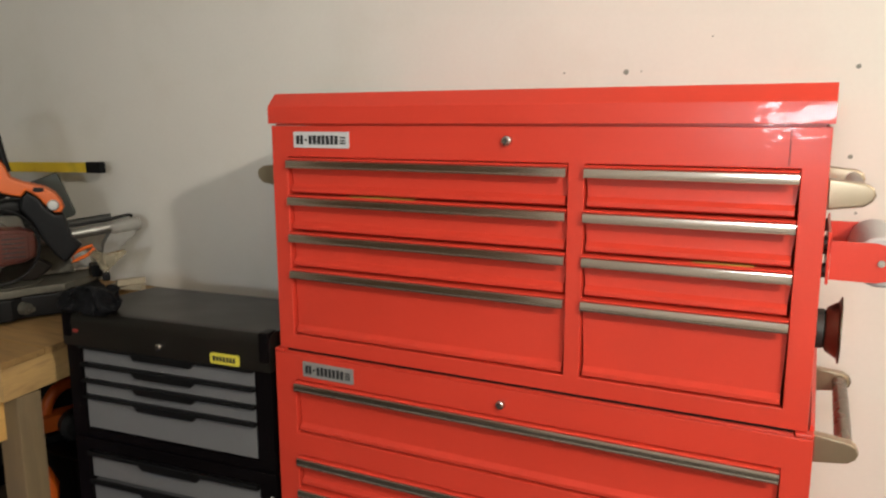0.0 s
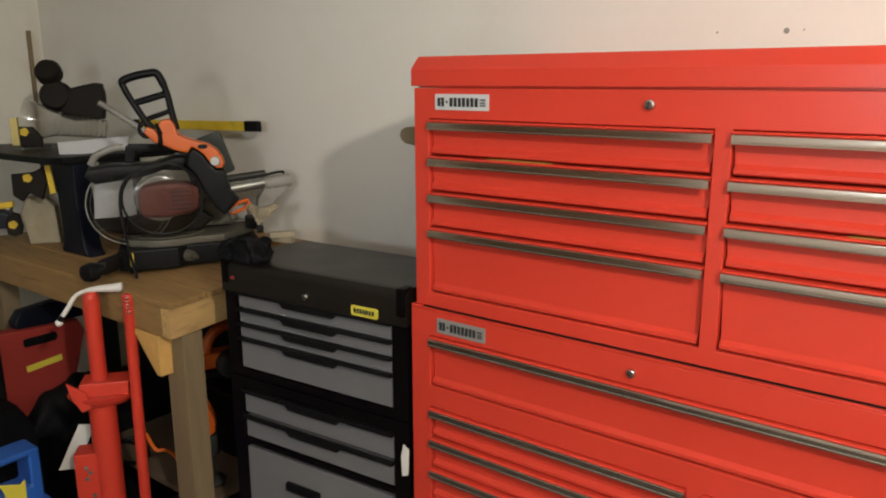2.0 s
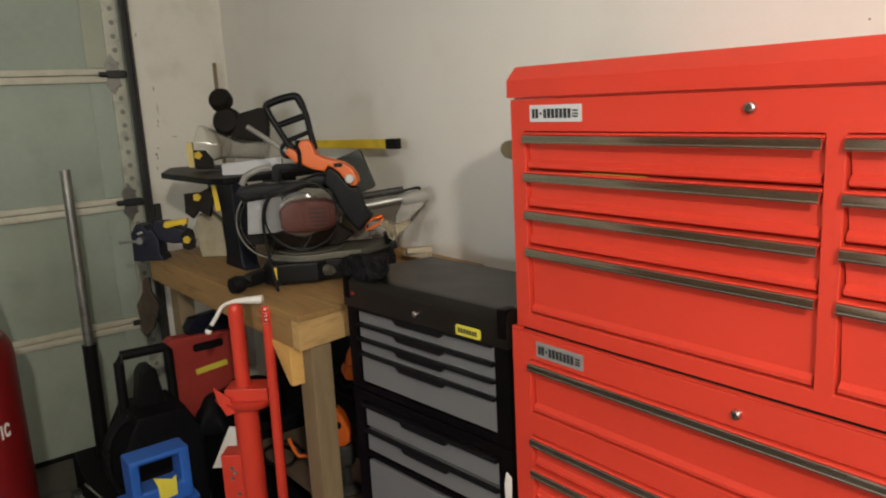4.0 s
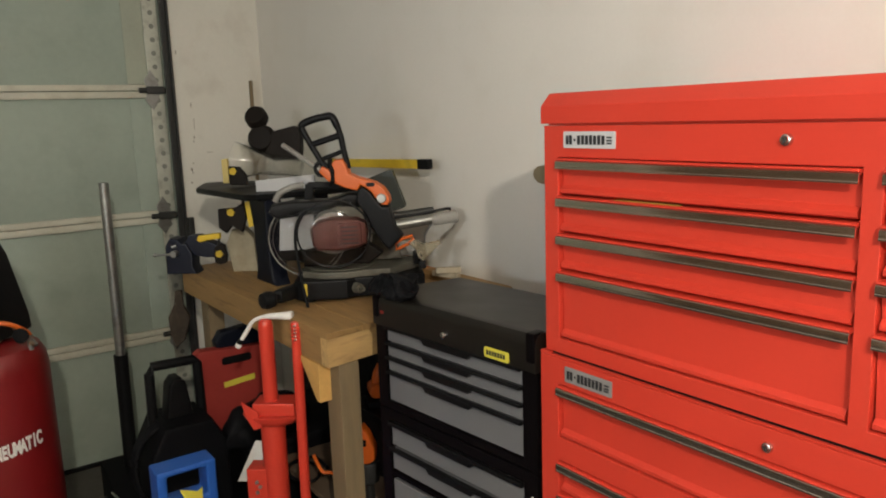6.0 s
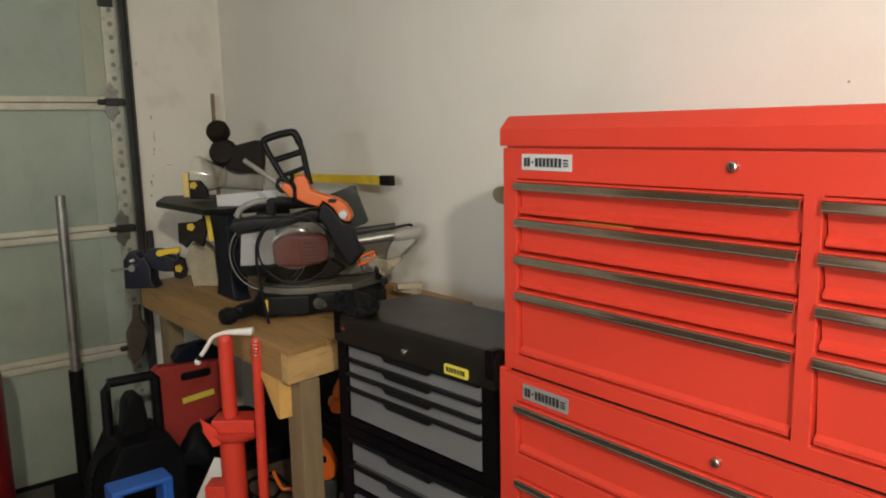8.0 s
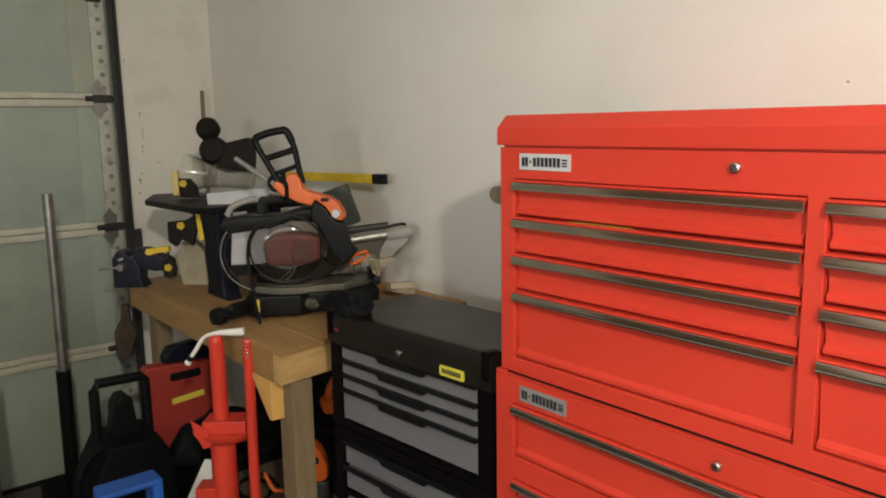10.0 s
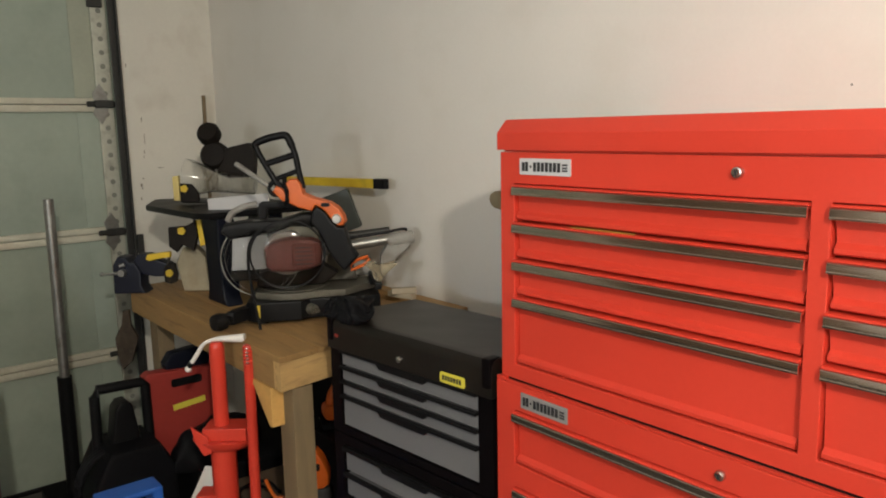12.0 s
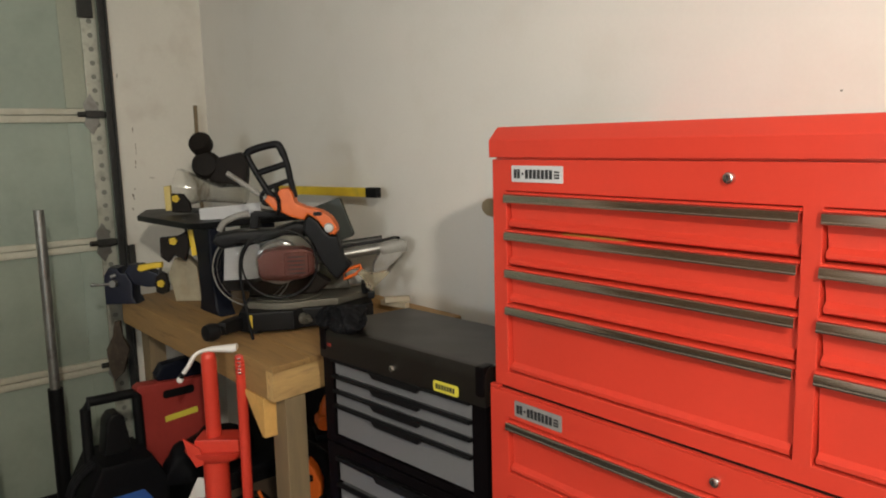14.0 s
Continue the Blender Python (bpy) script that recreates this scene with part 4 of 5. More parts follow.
slab(bm, [(0.037, -0.086), (0.054, -0.071), (0.083, -0.094), (0.098, -0.119), (0.118, -0.140), (0.140, -0.141), (0.148, -0.163), (0.159, -0.210), (0.183, -0.239), (0.149, -0.276), (0.134, -0.289), (0.112, -0.266), (0.081, -0.218), (0.055, -0.161), (0.029, -0.123)], -0.027, 0.027, "y", 0.012)
part("shaft", bm, RUBBER, trim, "black plastic shaft")
bm = mesh()
pipe(bm, [(0.153, 0, -0.268), (0.182, 0, -0.252), (0.211, 0, -0.244), (0.215, 0, -0.254), (0.196, 0, -0.272), (0.168, 0, -0.284), (0.156, 0, -0.289)], 0.0055, 8, True)
part("guard", bm, ORANGE, trim, "orange wire guard")
bm = mesh()
slab(bm, [(0.196, -0.268), (0.216, -0.256), (0.250, -0.272), (0.300, -0.262), (0.309, -0.270), (0.268, -0.307), (0.246, -0.330), (0.230, -0.318), (0.222, -0.292)], -0.014, 0.014, "y", 0.006)
part("nozzle", bm, AMBER, trim, "yellowed clear plastic nozzle")
bm = mesh()
box(bm, 0.231, 0.254, -0.013, 0.013, -0.356, -0.3305, 0.005)
part("tip", bm, RUBBER, trim, "black tip")
# dark flat case behind the trimmer
bm = mesh()
slab(bm, rounded(-0.080, 0.076, -0.073, 0.073, 0.010), -0.02, 0.02, "y", 0.004)
solo("flat_case", bm, GREENCASE, pose(-1.201, 0.320, 1.440, 0, -19, 50.4), "dark green-grey flat plastic case leaning on the saw", "case")
# offcuts near the wall
for k, (x, y, z, a, l) in enumerate(((-1.02, 0.475, 1.1365, 12, 0.12), (-1.0, 0.47, 1.157, 60, 0.09))):
    bm = mesh()
    box(bm, -l / 2, l / 2, -0.012, 0.012, 0, 0.020, 0.002)
    solo("timber_offcut", bm, TAN, pose(x, y, z, 0, 0, a), "short pale timber offcut on the bench", "offcut", "offcuts on the bench")

# ---- vise and clamps at the far end of the bench ----
vise = thing("bench_vise", pose(-1.90, -0.02, 1.101, 0, 0, 50.4), "dark blue cast bench vise with steel screw", "vise")
bm = mesh()
slab(bm, [(-0.252, 0.0), (-0.250, 0.118), (-0.228, 0.152), (-0.195, 0.148), (-0.178, 0.128), (-0.158, 0.128), (-0.136, 0.086), (-0.138, 0.030), (-0.122, 0.0)], -0.045, 0.045, "y", 0.008)
part("body", bm, VISEBLUE, vise)
bm = mesh()
slab(bm, [(-0.170, 0.128), (-0.150, 0.160), (-0.108, 0.160), (-0.080, 0.140), (-0.026, 0.118), (-0.020, 0.066), (-0.085, 0.066), (-0.135, 0.078)], -0.034, 0.034, "y", 0.008)
part("jaw", bm, VISEBLUE, vise)
bm = mesh()
rod(bm, (-0.285, -0.06, 0.086), (-0.198, -0.06, 0.088), 0.0055)
bmesh.ops.create_uvsphere(bm, u_segments=12, v_segments=8, radius=0.009, matrix=Matrix.Translation((-0.287, -0.06, 0.086)))
rod(bm, (-0.205, -0.072, 0.090), (-0.205, -0.030, 0.090), 0.014)
part("screw", bm, STEEL, vise, "steel screw and bar")
bm = mesh()
rod(bm, (-0.218, -0.050, 0.116), (-0.198, -0.046, 0.122), 0.008)
part("bolt", bm, STEEL, vise, "bright worn bolt")


def clamp(at, label, grip, grip_stuff, jaw, knob, bar):
    """A clamp seen from its side: grip and jaw outlines, a pivot knob and a steel bar."""
    c = thing("bar_clamp", at, label, "clamp", "yellow and black clamps")
    bm = mesh()
    pipe(bm, bar, 0.006, 8)
    part("bar", bm, DARKSTEEL, c)
    bm = mesh()
    slab(bm, jaw, -0.014, 0.014, "y", 0.005)
    part("jaw", bm, DUSTBLACK, c)
    bm = mesh()
    slab(bm, grip, -0.012, 0.012, "y", 0.005)
    part("handle", bm, grip_stuff, c, "yellow grip")
    bm = mesh()
    for a in range(0, 360, 72):
        rod(bm, (knob[0] + 0.008 * math.cos(radians(a)), -0.024, knob[1] + 0.008 * math.sin(radians(a))), (knob[0] + 0.008 * math.cos(radians(a)), -0.012, knob[1] + 0.008 * math.sin(radians(a))), 0.0075, seg=10)
    part("knob", bm, YELLOW, c, "yellow lobed knob")
    return c


SIDE = pose(-1.90, -0.02, 1.2, 0, 0, 50.4)
clamp(Matrix.Translation((0.13, -0.046, 0.021)) @ SIDE, "yellow and black bar clamp hung on the table saw",
      [(0.088, 0.186), (0.108, 0.191), (0.121, 0.089), (0.098, 0.084)], YELLOW,
      [(-0.022, 0.160), (0.045, 0.165), (0.086, 0.185), (0.092, 0.130), (0.072, 0.066), (0.030, 0.092), (0.005, 0.062), (-0.024, 0.085)], (0.033, 0.147),
      [(0.085, 0, 0.120), (0.075, 0, 0.235)])
clamp(SIDE @ pose(0.0, 0.06, 0), "faded yellow and black clamp standing on the table saw",
      [(-0.013, 0.268), (-0.014, 0.368), (0.013, 0.372), (0.014, 0.268)], OLDYELLOW,
      [(0.015, 0.262), (0.015, 0.338), (0.060, 0.336), (0.088, 0.300), (0.092, 0.258), (0.045, 0.262)], (0.036, 0.318),
      [(0.02, 0, 0.265), (0.12, 0, 0.262)])
clamp(SIDE @ pose(0, -0.05, 0), "yellow and black spring clamp gripped in the vise",
      [(-0.106, 0.044), (-0.098, 0.064), (-0.030, 0.072), (-0.004, 0.073), (-0.005, 0.051), (-0.055, 0.045), (-0.090, 0.036)], YELLOW,
      [(-0.030, 0.016), (-0.012, 0.030), (0.010, 0.024), (0.014, -0.004), (0.018, -0.020), (0.012, -0.050), (-0.010, -0.058), (-0.034, -0.050), (-0.038, -0.010)], (-0.010, -0.012),
      [(-0.02, 0, 0.020), (-0.012, 0, 0.055)])
# worn pouch hanging at the far bench corner
bm = mesh()
slab(bm, [(-0.014, 0.010), (0.014, 0.012), (0.018, -0.050), (0.040, -0.110), (0.006, -0.217), (-0.034, -0.254), (-0.053, -0.190), (-0.055, -0.113), (-0.022, -0.055)], -0.012, 0.012, "y", 0.006)
for v in bm.verts:
    v.co += 0.008 * noise.noise_vector(v.co * 22)
solo("tool_pouch", bm, HIDE, pose(-2.112, -0.176, 1.0, 0, 0, 50.4), "worn dark tool pouch hanging from the bench corner", "pouch")

# ---- tyre changer in front of the bench ----
tyre = thing("tyre_changer", pose(-1.074, -0.209, 0), "red steel manual tyre changer with upright post", "tyre changer")
bm = mesh()
lathe(bm, [(0, 0.78), (0.024, 0.78), (0.024, 1.075), (0.021, 1.088), (0.014, 1.095), (0, 1.097)], 24)
part("upper_post", bm, RED, tyre)
bm = mesh()
lathe(bm, [(0, 0.02), (0.040, 0.02), (0.040, 0.755), (0.030, 0.775), (0, 0.78)], 28)
part("lower_post", bm, RED, tyre)
bm = mesh()
box(bm, -0.050, 0.088, -0.044, 0.045, 0.782, 0.824, 0.004, m=pose(0, 0, 0, 0, 0, 50.4))
part("collar", bm, RED, tyre)
bm = mesh()
lathe(bm, [(0, 0.738), (0.050, 0.741), (0.082, 0.750), (0.100, 0.768), (0.106, 0.7805), (0.100, 0.7815), (0, 0.7815)], 36, pose(0.003, 0.003, 0, 0, 0, 50.4) @ Matrix.Diagonal((0.93, 0.62, 1.0, 1.0)))
part("flange", bm, RED, tyre)
bm = mesh()
slab(bm, [(-0.082, 0.836), (-0.030, 0.800), (-0.018, 0.748), (-0.046, 0.740), (-0.070, 0.786)], -0.056, -0.046, "y", 0.003)
bmesh.ops.transform(bm, matrix=pose(0, 0, 0, 0, 0, 50.4), verts=bm.verts[:])
part("spur", bm, RED, tyre)
bm = mesh()
box(bm, -0.092, 0.005, -0.030, 0.045, 0.02, 0.592, 0.004, m=pose(0, 0, 0, 0, 0, 50))
part("column", bm, RED, tyre)
for u, z in ((-0.046, 0.548), (-0.036, 0.532), (-0.046, 0.512), (-0.030, 0.455), (-0.040, 0.430)):
    bm = mesh()
    rod(bm, (u - 0.012, -0.0302, z), (u - 0.012, -0.036, z), 0.0065, seg=6)
    bmesh.ops.transform(bm, matrix=pose(0, 0, 0, 0, 0, 50), verts=bm.verts[:])
    part("bolt", bm, STEEL, tyre, "worn steel bolt head")
bm = mesh()
for a in (20, 140, 260):
    box(bm, 0.0, 0.32, -0.025, 0.025, 0.0, 0.0195, 0.003, m=pose(0, 0, 0, 0, 0, a))
part("foot", bm, RED, tyre)
rod_thing = thing("pry_bar", pose(-0.968, -0.152, 0.0), "red steel bar with a threaded tip beside the tyre changer", "bar")
bm = mesh()
rod(bm, (-0.012, -0.006, 0.0), (0, 0, 1.035), 0.0165)
part("bar", bm, RED, rod_thing)
bm = mesh()
ridges = []
for k in range(5):
    ridges += [(0.0150, 1.037 + 0.011 * k), (0.0172, 1.041 + 0.011 * k), (0.0172, 1.045 + 0.011 * k)]
lathe(bm, [(0.0, 1.0352), (0.0150, 1.0352)] + ridges + [(0.014, 1.096), (0, 1.098)], 20)
part("tip", bm, RED, rod_thing, "red threaded tip")
# highlights on the thread ridges, made as small chrome patches
for k in range(5):
    bm = mesh()
    box(bm, -0.004, 0.006, -0.0182, -0.0165, 1.0405 + 0.011 * k, 1.0460 + 0.011 * k, 0.0006, m=pose(0, 0, 0, 0, 0, 50))
    part("thread_glint", bm, CHROME, rod_thing, "bright chrome patch standing in for a thread highlight")
wand = thing("plastic_wand", pose(-1.07, -0.204, 1.0975, 0, 0, 50.4), "bent white plastic wand lying on the tyre changer post", "wand")
bm = mesh()
pipe(bm, curve([(-0.094, 0, -0.078), (-0.070, 0, -0.045), (-0.050, 0, -0.014), (-0.030, 0, -0.001), (0.0, 0, 0.006), (0.04, 0, 0.007), (0.085, 0, 0.008)], 5), [0.007] * 10 + [0.006] * 8 + [0.0065 + 0.0007 * k for k in range(13)], 12)
part("tube", bm, WHITE, wand)
bm = mesh()
pipe(bm, [(-0.097, 0, -0.083), (-0.088, 0, -0.069)], 0.0085, 12)
part("band", bm, RUBBER, wand, "black band")
bm = mesh()
bmesh.ops.create_uvsphere(bm, u_segments=16, v_segments=10, radius=0.011, matrix=Matrix.Translation((-0.100, 0, -0.090)))
part("tip", bm, WHITE, wand)

# ---- floor jack with its upright handle ----
jack = thing("floor_jack", pose(-2.30, -0.402, 0), "black floor jack with a tall two-part steel handle", "floor jack")
bm = mesh()
pipe(bm, [(0.0, -0.006, 0.20), (0.0, 0.0, 0.72)], 0.030, 18)
part("sleeve", bm, RUBBER, jack, "black foam sleeve")
bm = mesh()
pipe(bm, [(0.0, 0.0, 0.72), (0.0, 0.008, 1.484)], 0.0205, 18)
part("handle", bm, STEEL, jack, "dull steel tube handle")
bm = mesh()
slab(bm, [(-0.10, 0.03), (0.45, 0.03), (0.52, 0.06), (0.52, 0.10), (0.40, 0.13), (0.05, 0.19), (-0.10, 0.21)], -0.12, 0.12, "y", 0.01)
part("frame", bm, PITCH, jack)
for y, z in ((-0.128, 0.165), (-0.150, 0.120)):
    bm = mesh()
    rod(bm, (0.16, y, z), (0.36, y + 0.02, z + 0.01), 0.006, seg=10)
    part("linkage", bm, CHROME, jack, "bright steel linkage bar")
for x in (0.0, 0.44):
    for y in (-0.14, 0.14):
        bm = mesh()
        rod(bm, (x, y - 0.018, 0.04), (x, y + 0.018, 0.04), 0.04)
        part("wheel", bm, DARKSTEEL, jack)

# ---- pressure washer, red case, blue can under and before the bench ----
washer = thing("pressure_washer", pose(-1.75, -0.33, 0), "black pressure washer with an upright loop handle", "pressure washer")
bm = mesh()
pipe(bm, [(0.0, -0.098, 0.30), (0.0, -0.090, 0.78), (0.0, -0.078, 0.805), (0.0, 0.080, 0.800), (0.0, 0.095, 0.785), (0.0, 0.10, 0.30)], 0.019, 12)
part("handle", bm, RUBBER, washer)
bm = mesh()
slab(bm, [(-0.15, 0.10), (0.15, 0.10), (0.145, 0.50), (0.09, 0.60), (-0.09, 0.605), (-0.145, 0.50)], -0.10, 0.16, "x", 0.02)
part("body", bm, PITCH, washer)
bm = mesh()
slab(bm, [(-0.055, 0.60), (0.05, 0.60), (0.03, 0.735), (0.012, 0.755), (-0.015, 0.755), (-0.035, 0.73)], -0.03, 0.06, "x", 0.012)
part("top_cover", bm, RUBBER, washer)
bm = mesh()
for k in range(3):
    pipe(bm, [Vector((0.05 + 0.02 * k, -0.085 + 0.11 * math.cos(radians(a)), 0.43 + 0.16 * math.sin(radians(a)))) for a in range(0, 360, 12)], 0.011, 8, True)
part("hose", bm, PITCH, washer, "coiled black hose")
for y in (-0.17, 0.17):
    bm = mesh()
    rod(bm, (-0.06, y - 0.02, 0.10), (-0.06, y + 0.02, 0.10), 0.10, seg=28)
    part("wheel", bm, RUBBER, washer)

tote = thing("storage_tote", pose(-1.80, 0.08, 0), "black plastic storage tote with lid under the bench", "storage tote")
bm = mesh()
slab(bm, rounded(-0.20, 0.24, -0.19, 0.34, 0.04), 0.0, 0.415, "z", 0.012)
part("body", bm, PITCH, tote)
bm = mesh()
slab(bm, rounded(-0.215, 0.255, -0.205, 0.355, 0.045), 0.4155, 0.455, "z", 0.010)
part("lid", bm, PITCH, tote)
case = thing("red_case", pose(-1.87, -0.055, 0.4555), "red plastic carrying case with a yellow label", "case")
bm = mesh()
slab(bm, [(-0.150, 0.0), (0.03, 0.0), (0.09, 0.08), (0.155, 0.300), (0.135, 0.346), (-0.160, 0.368), (-0.180, 0.354)], 0.055, 0.12, "x", 0.012)
part("shell", bm, CASERED, case)
bm = mesh()
slab(bm, rounded(-0.080, 0.045, 0.293, 0.326, 0.012), 0.119, 0.124, "x", 0.002)
part("grip", bm, RUBBER, case, "black grip opening")
bm = mesh()
box(bm, 0.1195, 0.1225, -0.060, 0.072, 0.203, 0.227, 0.0005, m=pose(0, 0, 0, 5, 0, 0))
part("label", bm, LEMON, case, "bright yellow label")
bm = mesh()
slab(bm, [(-0.11, 0.0), (0.25, 0.0), (0.262, 0.03), (0.25, 0.07), (0.12, 0.090), (0.0, 0.082), (-0.09, 0.074), (-0.118, 0.035)], 0.07, 0.13, "x", 0.012)
solo("black_bag", bm, NAVY, pose(-1.90, -0.03, 0.806), "black bag lying over the red case", "bag")

bm = mesh()
bmesh.ops.create_icosphere(bm, subdivisions=4, radius=1.0, matrix=Matrix.Diagonal((0.085, 0.205, 0.135, 1)))
for v in bm.verts:
    v.co += 0.022 * noise.noise_vector(v.co * 16)
    v.co.z = max(v.co.z, -0.03) + 0.03
solo("cloth_bag", bm, PITCH, pose(-1.655, -0.005, 0.4555, 0, 0, 10), "slack black cloth bag lying on the storage tote", "bag")

can = thing("blue_can", pose(-1.12, -0.496, 0), "blue plastic fluid can with open handle and yellow tape", "fluid can")
bm = mesh()
slab(bm, [(-0.105, 0.0), (0.105, 0.0), (0.105, 0.51), (-0.105, 0.51)], -0.13, 0.06, "x", 0.015)
part("body", bm, BLUE, can)
ys, zs = (-0.093, -0.062, 0.058, 0.090), (0.511, 0.57, 0.659, 0.680)
cells = mesh()
plate(cells, ys, zs, [(1, 1)], -0.045, 0.045, 0.008)
bmesh.ops.transform(cells, matrix=pose(0, 0, 0, 0, 0, 90), verts=cells.verts[:])
part("handle", cells, BLUE, can)
bm = mesh()
slab(bm, [(-0.015, 0.530), (0.038, 0.535), (0.040, 0.600), (0.026, 0.590), (0.002, 0.600), (-0.03, 0.612), (-0.018, 0.58)], 0.0455, 0.0505, "x", 0.002)
part("tape", bm, LEMON, can, "torn yellow tape")
bm = mesh()
slab(bm, [(-0.045, -0.08), (0.01, -0.07), (0.045, 0.06), (0.038, 0.085), (0.002, 0.082)], -0.003, 0.003, "y")
solo("paper_sheet", bm, WHITE, pose(-1.245, -0.225, 0.545, 0, 10, 50), "curled white paper stuck beside the tyre changer", "paper")

# ---- air compressor ----
comp = thing("air_compressor", pose(-1.875, -0.925, 0), "dark red upright air compressor tank with black motor cover", "air compressor")
bm = mesh()
lathe(bm, [(0, 0.12), (0.08, 0.122), (0.155, 0.16), (0.187, 0.22), (0.190, 0.26), (0.190, 0.88), (0.184, 0.925), (0.165, 0.962), (0.12, 0.985), (0, 0.99)], 40)
tank = part("tank", bm, TANKRED, comp)
bm = mesh()
for k, letter in enumerate("PNEUMATIC"):
    text = bpy.data.curves.new("letter", "FONT")
    text.body, text.size, text.extrude, text.align_x = letter, 0.066, 0.0012, "CENTER"
    text.offset = 0.0028
    holder_ob = bpy.data.objects.new("letter", text)
    flat = bpy.data.meshes.new_from_object(holder_ob)
    turn = pose(0, 0, 0.605 + 0.0027 * k, 0, 0, -13 + 6.0 * k) @ pose(0.1905, 0, 0, 90, 0, 90) @ Matrix.Diagonal((0.47, 1.0, 1.0, 1.0))
    flat.transform(turn)
    bm.from_mesh(flat)
    bpy.data.meshes.remove(flat)
    bpy.data.objects.remove(holder_ob)
    bpy.data.curves.remove(text)
part("lettering", bm, WHITE, tank, "white printed lettering")
bm = mesh()
slab(bm, [(-0.20, 1.005), (0.10, 1.005), (0.095, 1.06), (0.04, 1.28), (0.01, 1.34), (-0.15, 1.36), (-0.20, 1.28)], -0.13, 0.13, "y", 0.02)
bmesh.ops.transform(bm, matrix=pose(0, 0, 0, 0, 0, 50.4), verts=bm.verts[:])
part("motor_cover", bm, RUBBER, comp)
bm = mesh()
pipe(bm, curve([(0.02, -0.06, 1.02), (0.10, -0.02, 1.07), (0.13, 0.06, 1.065), (0.115, 0.12, 1.02), (0.10, 0.13, 0.98)], 6), 0.008, 10)
part("hose", bm, ORANGE, comp, "orange air hose")
bm = mesh()
lathe(bm, [(0, 0), (0.016, 0), (0.018, 0.006), (0.026, 0.016), (0.026, 0.024), (0, 0.026)], 24, pose(0.128, 0.105, 1.02, 0, 90, -30))
part("gauge", bm, RUBBER, comp, "round black pressure knob")
bm = mesh()
rod(bm, (0.11, 0.125, 0.955), (0.11, 0.125, 1.01), 0.010)
rod(bm, (0.10, 0.125, 1.0), (0.135, 0.14, 0.975), 0.007)
part("valve", bm, STEEL, comp, "brass and steel valve")
for x, y, z, r in ((0.120, 0.085, 1.045, 0.009), (0.138, 0.125, 0.985, 0.008), (0.05, 0.03, 0.996, 0.014), (0.08, -0.01, 1.000, 0.012)):
    bm = mesh()
    lathe(bm, [(0, -r), (r * 0.8, -r), (r, -r * 0.5), (r, r * 0.5), (r * 0.8, r), (0, r)], 8, pose(x, y, z, 60, 20, 0))
    part("fitting", bm, CREAM, comp, "small brass fitting")
bm = mesh()
slab(bm, [(-0.040, 0.872), (-0.005, 0.845), (0.022, 0.880), (-0.012, 0.908)], 0.186, 0.1925, "x")
bmesh.ops.transform(bm, matrix=pose(0, 0, 0, 0, 0, -12), verts=bm.verts[:])
part("sticker", bm, WHITE, tank, "white diamond sticker")
bm = mesh()
for a in (10, 130, 250):
    box(bm, 0.10, 0.17, -0.015, 0.015, 0.0, 0.17, 0.003, m=pose(0, 0, 0, 0, 0, a))
part("foot", bm, BLACK, comp)


# ---- orange power tools on the lower shelf ----
def orange_tool(m, label):
    t = thing("cordless_tool", m, label, "power tool", "orange tools under the bench")
    bm = mesh()
    pipe(bm, curve([(0.0, 0, 0.05), (0.01, 0, 0.12), (0.05, 0, 0.17), (0.11, 0, 0.18), (0.15, 0, 0.14), (0.15, 0, 0.08)], 5), 0.020, 12)
    part("handle", bm, ORANGE, t)
    bm = mesh()
    slab(bm, rounded(-0.03, 0.19, 0.03, 0.09, 0.025), -0.04, 0.04, "y", 0.012)
    part("housing", bm, ORANGE, t)
    bm = mesh()
    lathe(bm, [(0, 0), (0.05, 0), (0.055, 0.012), (0.055, 0.045), (0.04, 0.06), (0, 0.06)], 28, pose(0.08, -0.03, 0.048, 90, 0, 0))
    part("gear_case", bm, GREYPLASTIC, t, "grey gear case")
    bm = mesh()
    box(bm, -0.04, 0.16, -0.05, 0.05, 0.0, 0.025, 0.006)
    part("base_plate", bm, RUBBER, t)
    return t


drill = thing("corded_drill", pose(-0.93, 0.12, 0.379, 0, 0, 50.4), "orange corded drill with grey gear case standing on the shelf", "power tool", "orange tools under the bench")
bm = mesh()
slab(bm, [(-0.100, 0.205), (-0.094, 0.285), (-0.066, 0.314), (-0.045, 0.288), (-0.024, 0.236), (-0.026, 0.195), (-0.045, 0.180), (-0.085, 0.178)], -0.032, 0.032, "y", 0.012)
shell = part("housing", bm, ORANGE, drill)
bm = mesh()
slab(bm, rounded(-0.068, -0.052, 0.248, 0.272, 0.005), -0.0345, -0.030, "y")
part("trigger", bm, RUBBER, shell, "black trigger")
bm = mesh()
slab(bm, [(-0.098, 0.225), (-0.120, 0.300), (-0.112, 0.330), (-0.082, 0.330), (-0.070, 0.312), (-0.092, 0.285)], -0.026, 0.026, "y", 0.008)
part("rear_cover", bm, RUBBER, drill, "black rear cover")
bm = mesh()
lathe(bm, [(0, 0.10), (0.022, 0.10), (0.034, 0.112), (0.037, 0.140), (0.036, 0.172), (0.030, 0.180), (0, 0.180)], 24, pose(-0.052, 0, 0))
part("gear_case", bm, GREYPLASTIC, drill, "grey gear case")
bm = mesh()
lathe(bm, [(0, 0.0), (0.045, 0.0), (0.048, 0.010), (0.040, 0.020), (0.018, 0.030), (0.016, 0.0995), (0, 0.0995)], 24, pose(-0.052, 0, 0))
part("chuck", bm, DARKSTEEL, drill, "dark steel chuck on its stand")
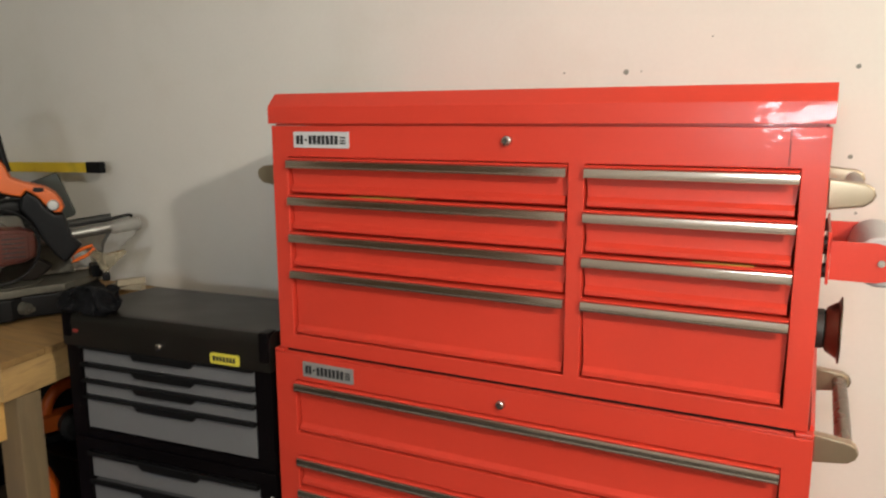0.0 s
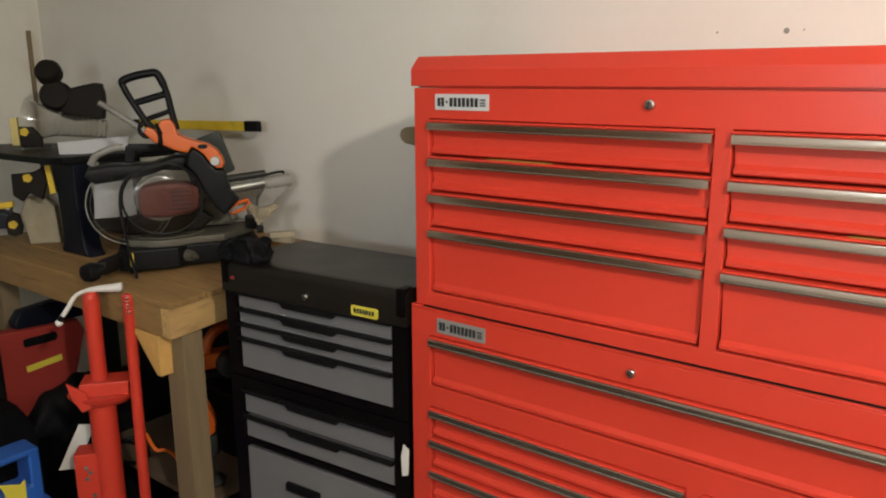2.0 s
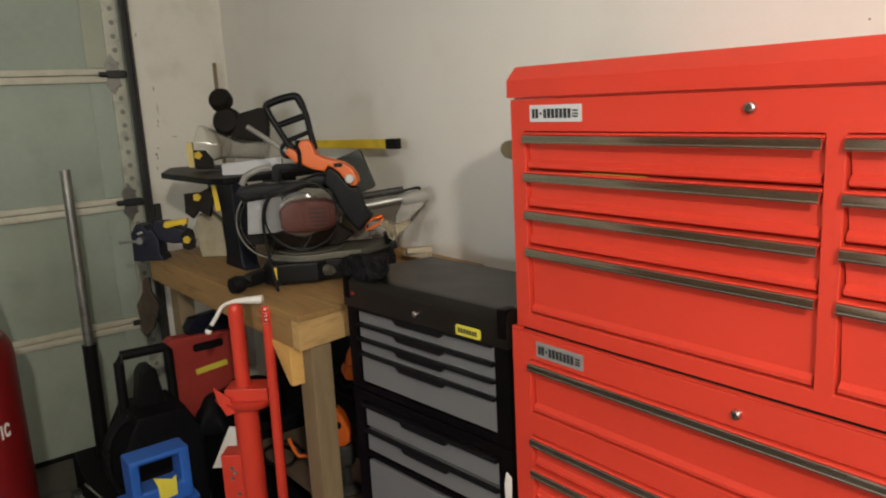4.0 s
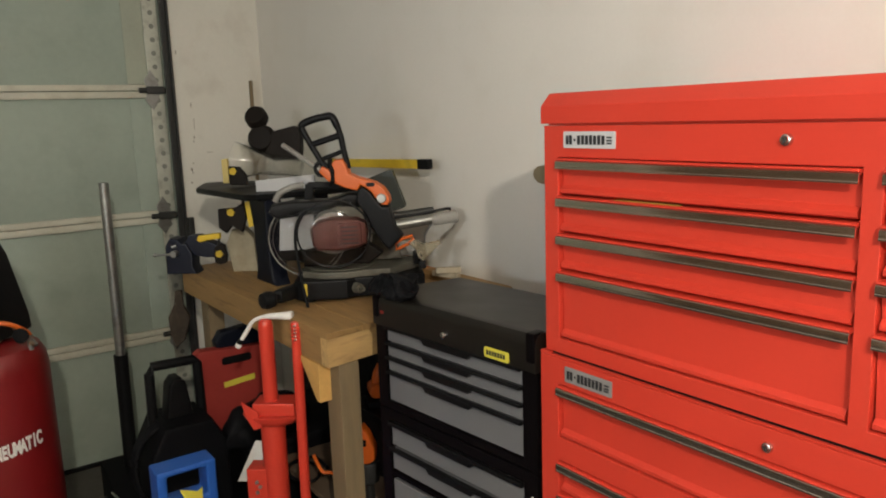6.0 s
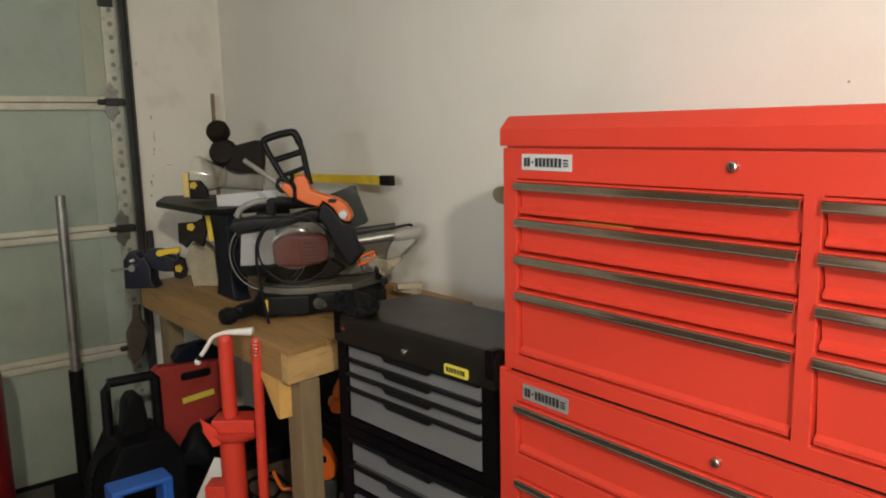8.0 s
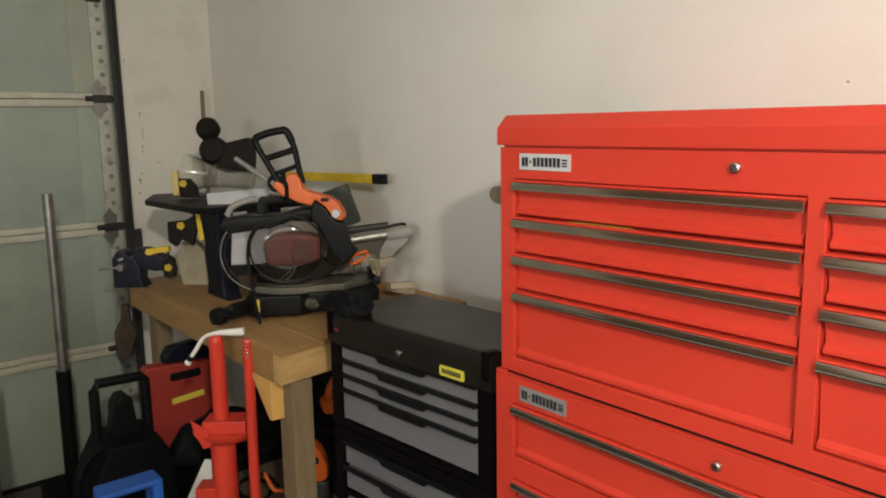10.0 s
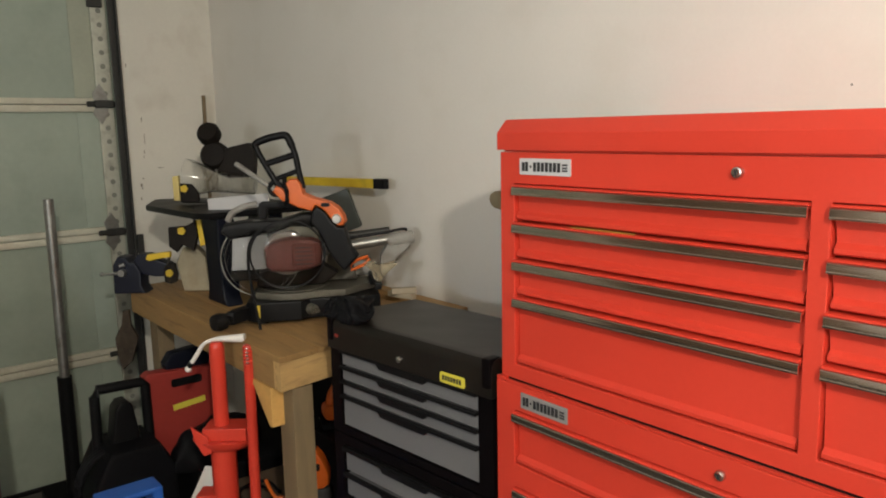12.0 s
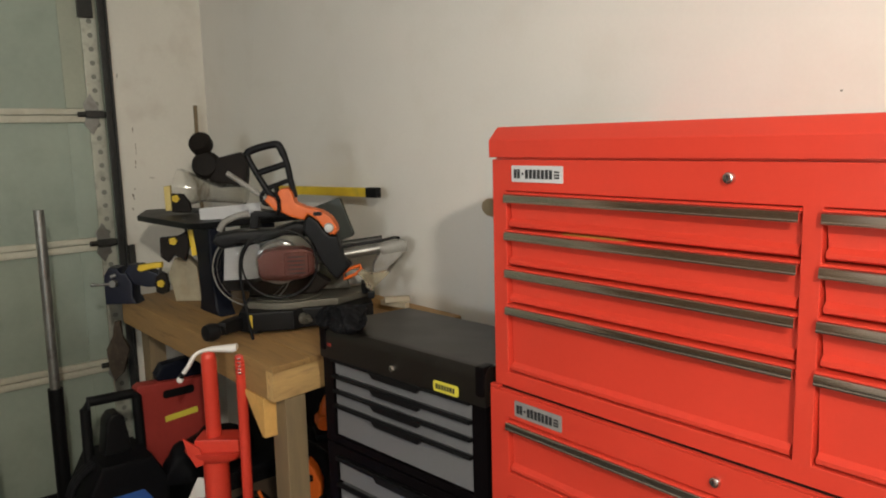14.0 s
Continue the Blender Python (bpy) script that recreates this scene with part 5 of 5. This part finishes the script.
bm = mesh()
pipe(bm, curve([(-0.056, 0, 0.178), (-0.041, 0, 0.138), (-0.024, 0, 0.112), (0.004, 0, 0.110), (0.030, 0.02, 0.07), (0.045, 0.03, 0.008)], 5), 0.0065, 10)
solo("orange_cord", bm, ORANGE, pose(-1.10, 0.0, 0.379, 0, 0, 50.4), "thick orange cord looping down to the shelf", "cord")
bm = mesh()
slab(bm, rounded(-0.20, 0.20, -0.13, 0.02, 0.03), 0.0, 0.24, "z", 0.01)
solo("tool_case", bm, RUBBER, pose(-1.22, 0.36, 0.379, 0, 0, 0), "black plastic tool case on the lower shelf", "tool case")
orange_tool(pose(-1.27, 0.30, 0.6195, 0, 0, 70), "orange corded sander on top of a black case")
bm = mesh()
pipe(bm, curve([(0.0, 0, 0.008), (0.10, 0.02, 0.008), (0.18, -0.05, 0.008), (0.10, -0.10, 0.008), (0.0, -0.06, 0.010), (0.02, 0.03, 0.022), (0.14, 0.03, 0.022)], 6), 0.007, 8)
solo("power_cord", bm, RUBBER, pose(-1.45, 0.06, 0.379), "loose black power cord on the lower shelf", "cord")
bm = mesh()
box(bm, -0.16, 0.16, -0.004, 0.004, 0.0, 1.0, 0.002, m=pose(0, 0, 0, -2, 0, 0))
solo("metal_sheet", bm, SHEET, pose(-0.86, 0.505, 0.0, 0, 0, 0), "pale grey metal sheet leaning on the wall behind the bench", "metal sheet")
# three added black slabs stand in for the deep shade under the bench
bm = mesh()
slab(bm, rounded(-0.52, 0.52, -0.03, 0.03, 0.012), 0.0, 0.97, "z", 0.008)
solo("shelf_shade_slab", bm, PITCH, pose(-1.40, 0.435, 0.0), "added black slab standing in for the shade behind the shelf", "cover")
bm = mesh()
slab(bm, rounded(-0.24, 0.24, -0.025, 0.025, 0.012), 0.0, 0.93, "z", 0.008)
solo("wall_shade_slab", bm, PITCH, pose(-2.205, 0.515, 0.0), "added black slab standing in for the shade along the wall", "tarp")
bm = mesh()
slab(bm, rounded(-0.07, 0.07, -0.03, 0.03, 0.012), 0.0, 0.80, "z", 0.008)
solo("leg_shade_slab", bm, PITCH, pose(-0.715, 0.42, 0.0), "added black slab standing in for the shade by the bench leg", "mat")
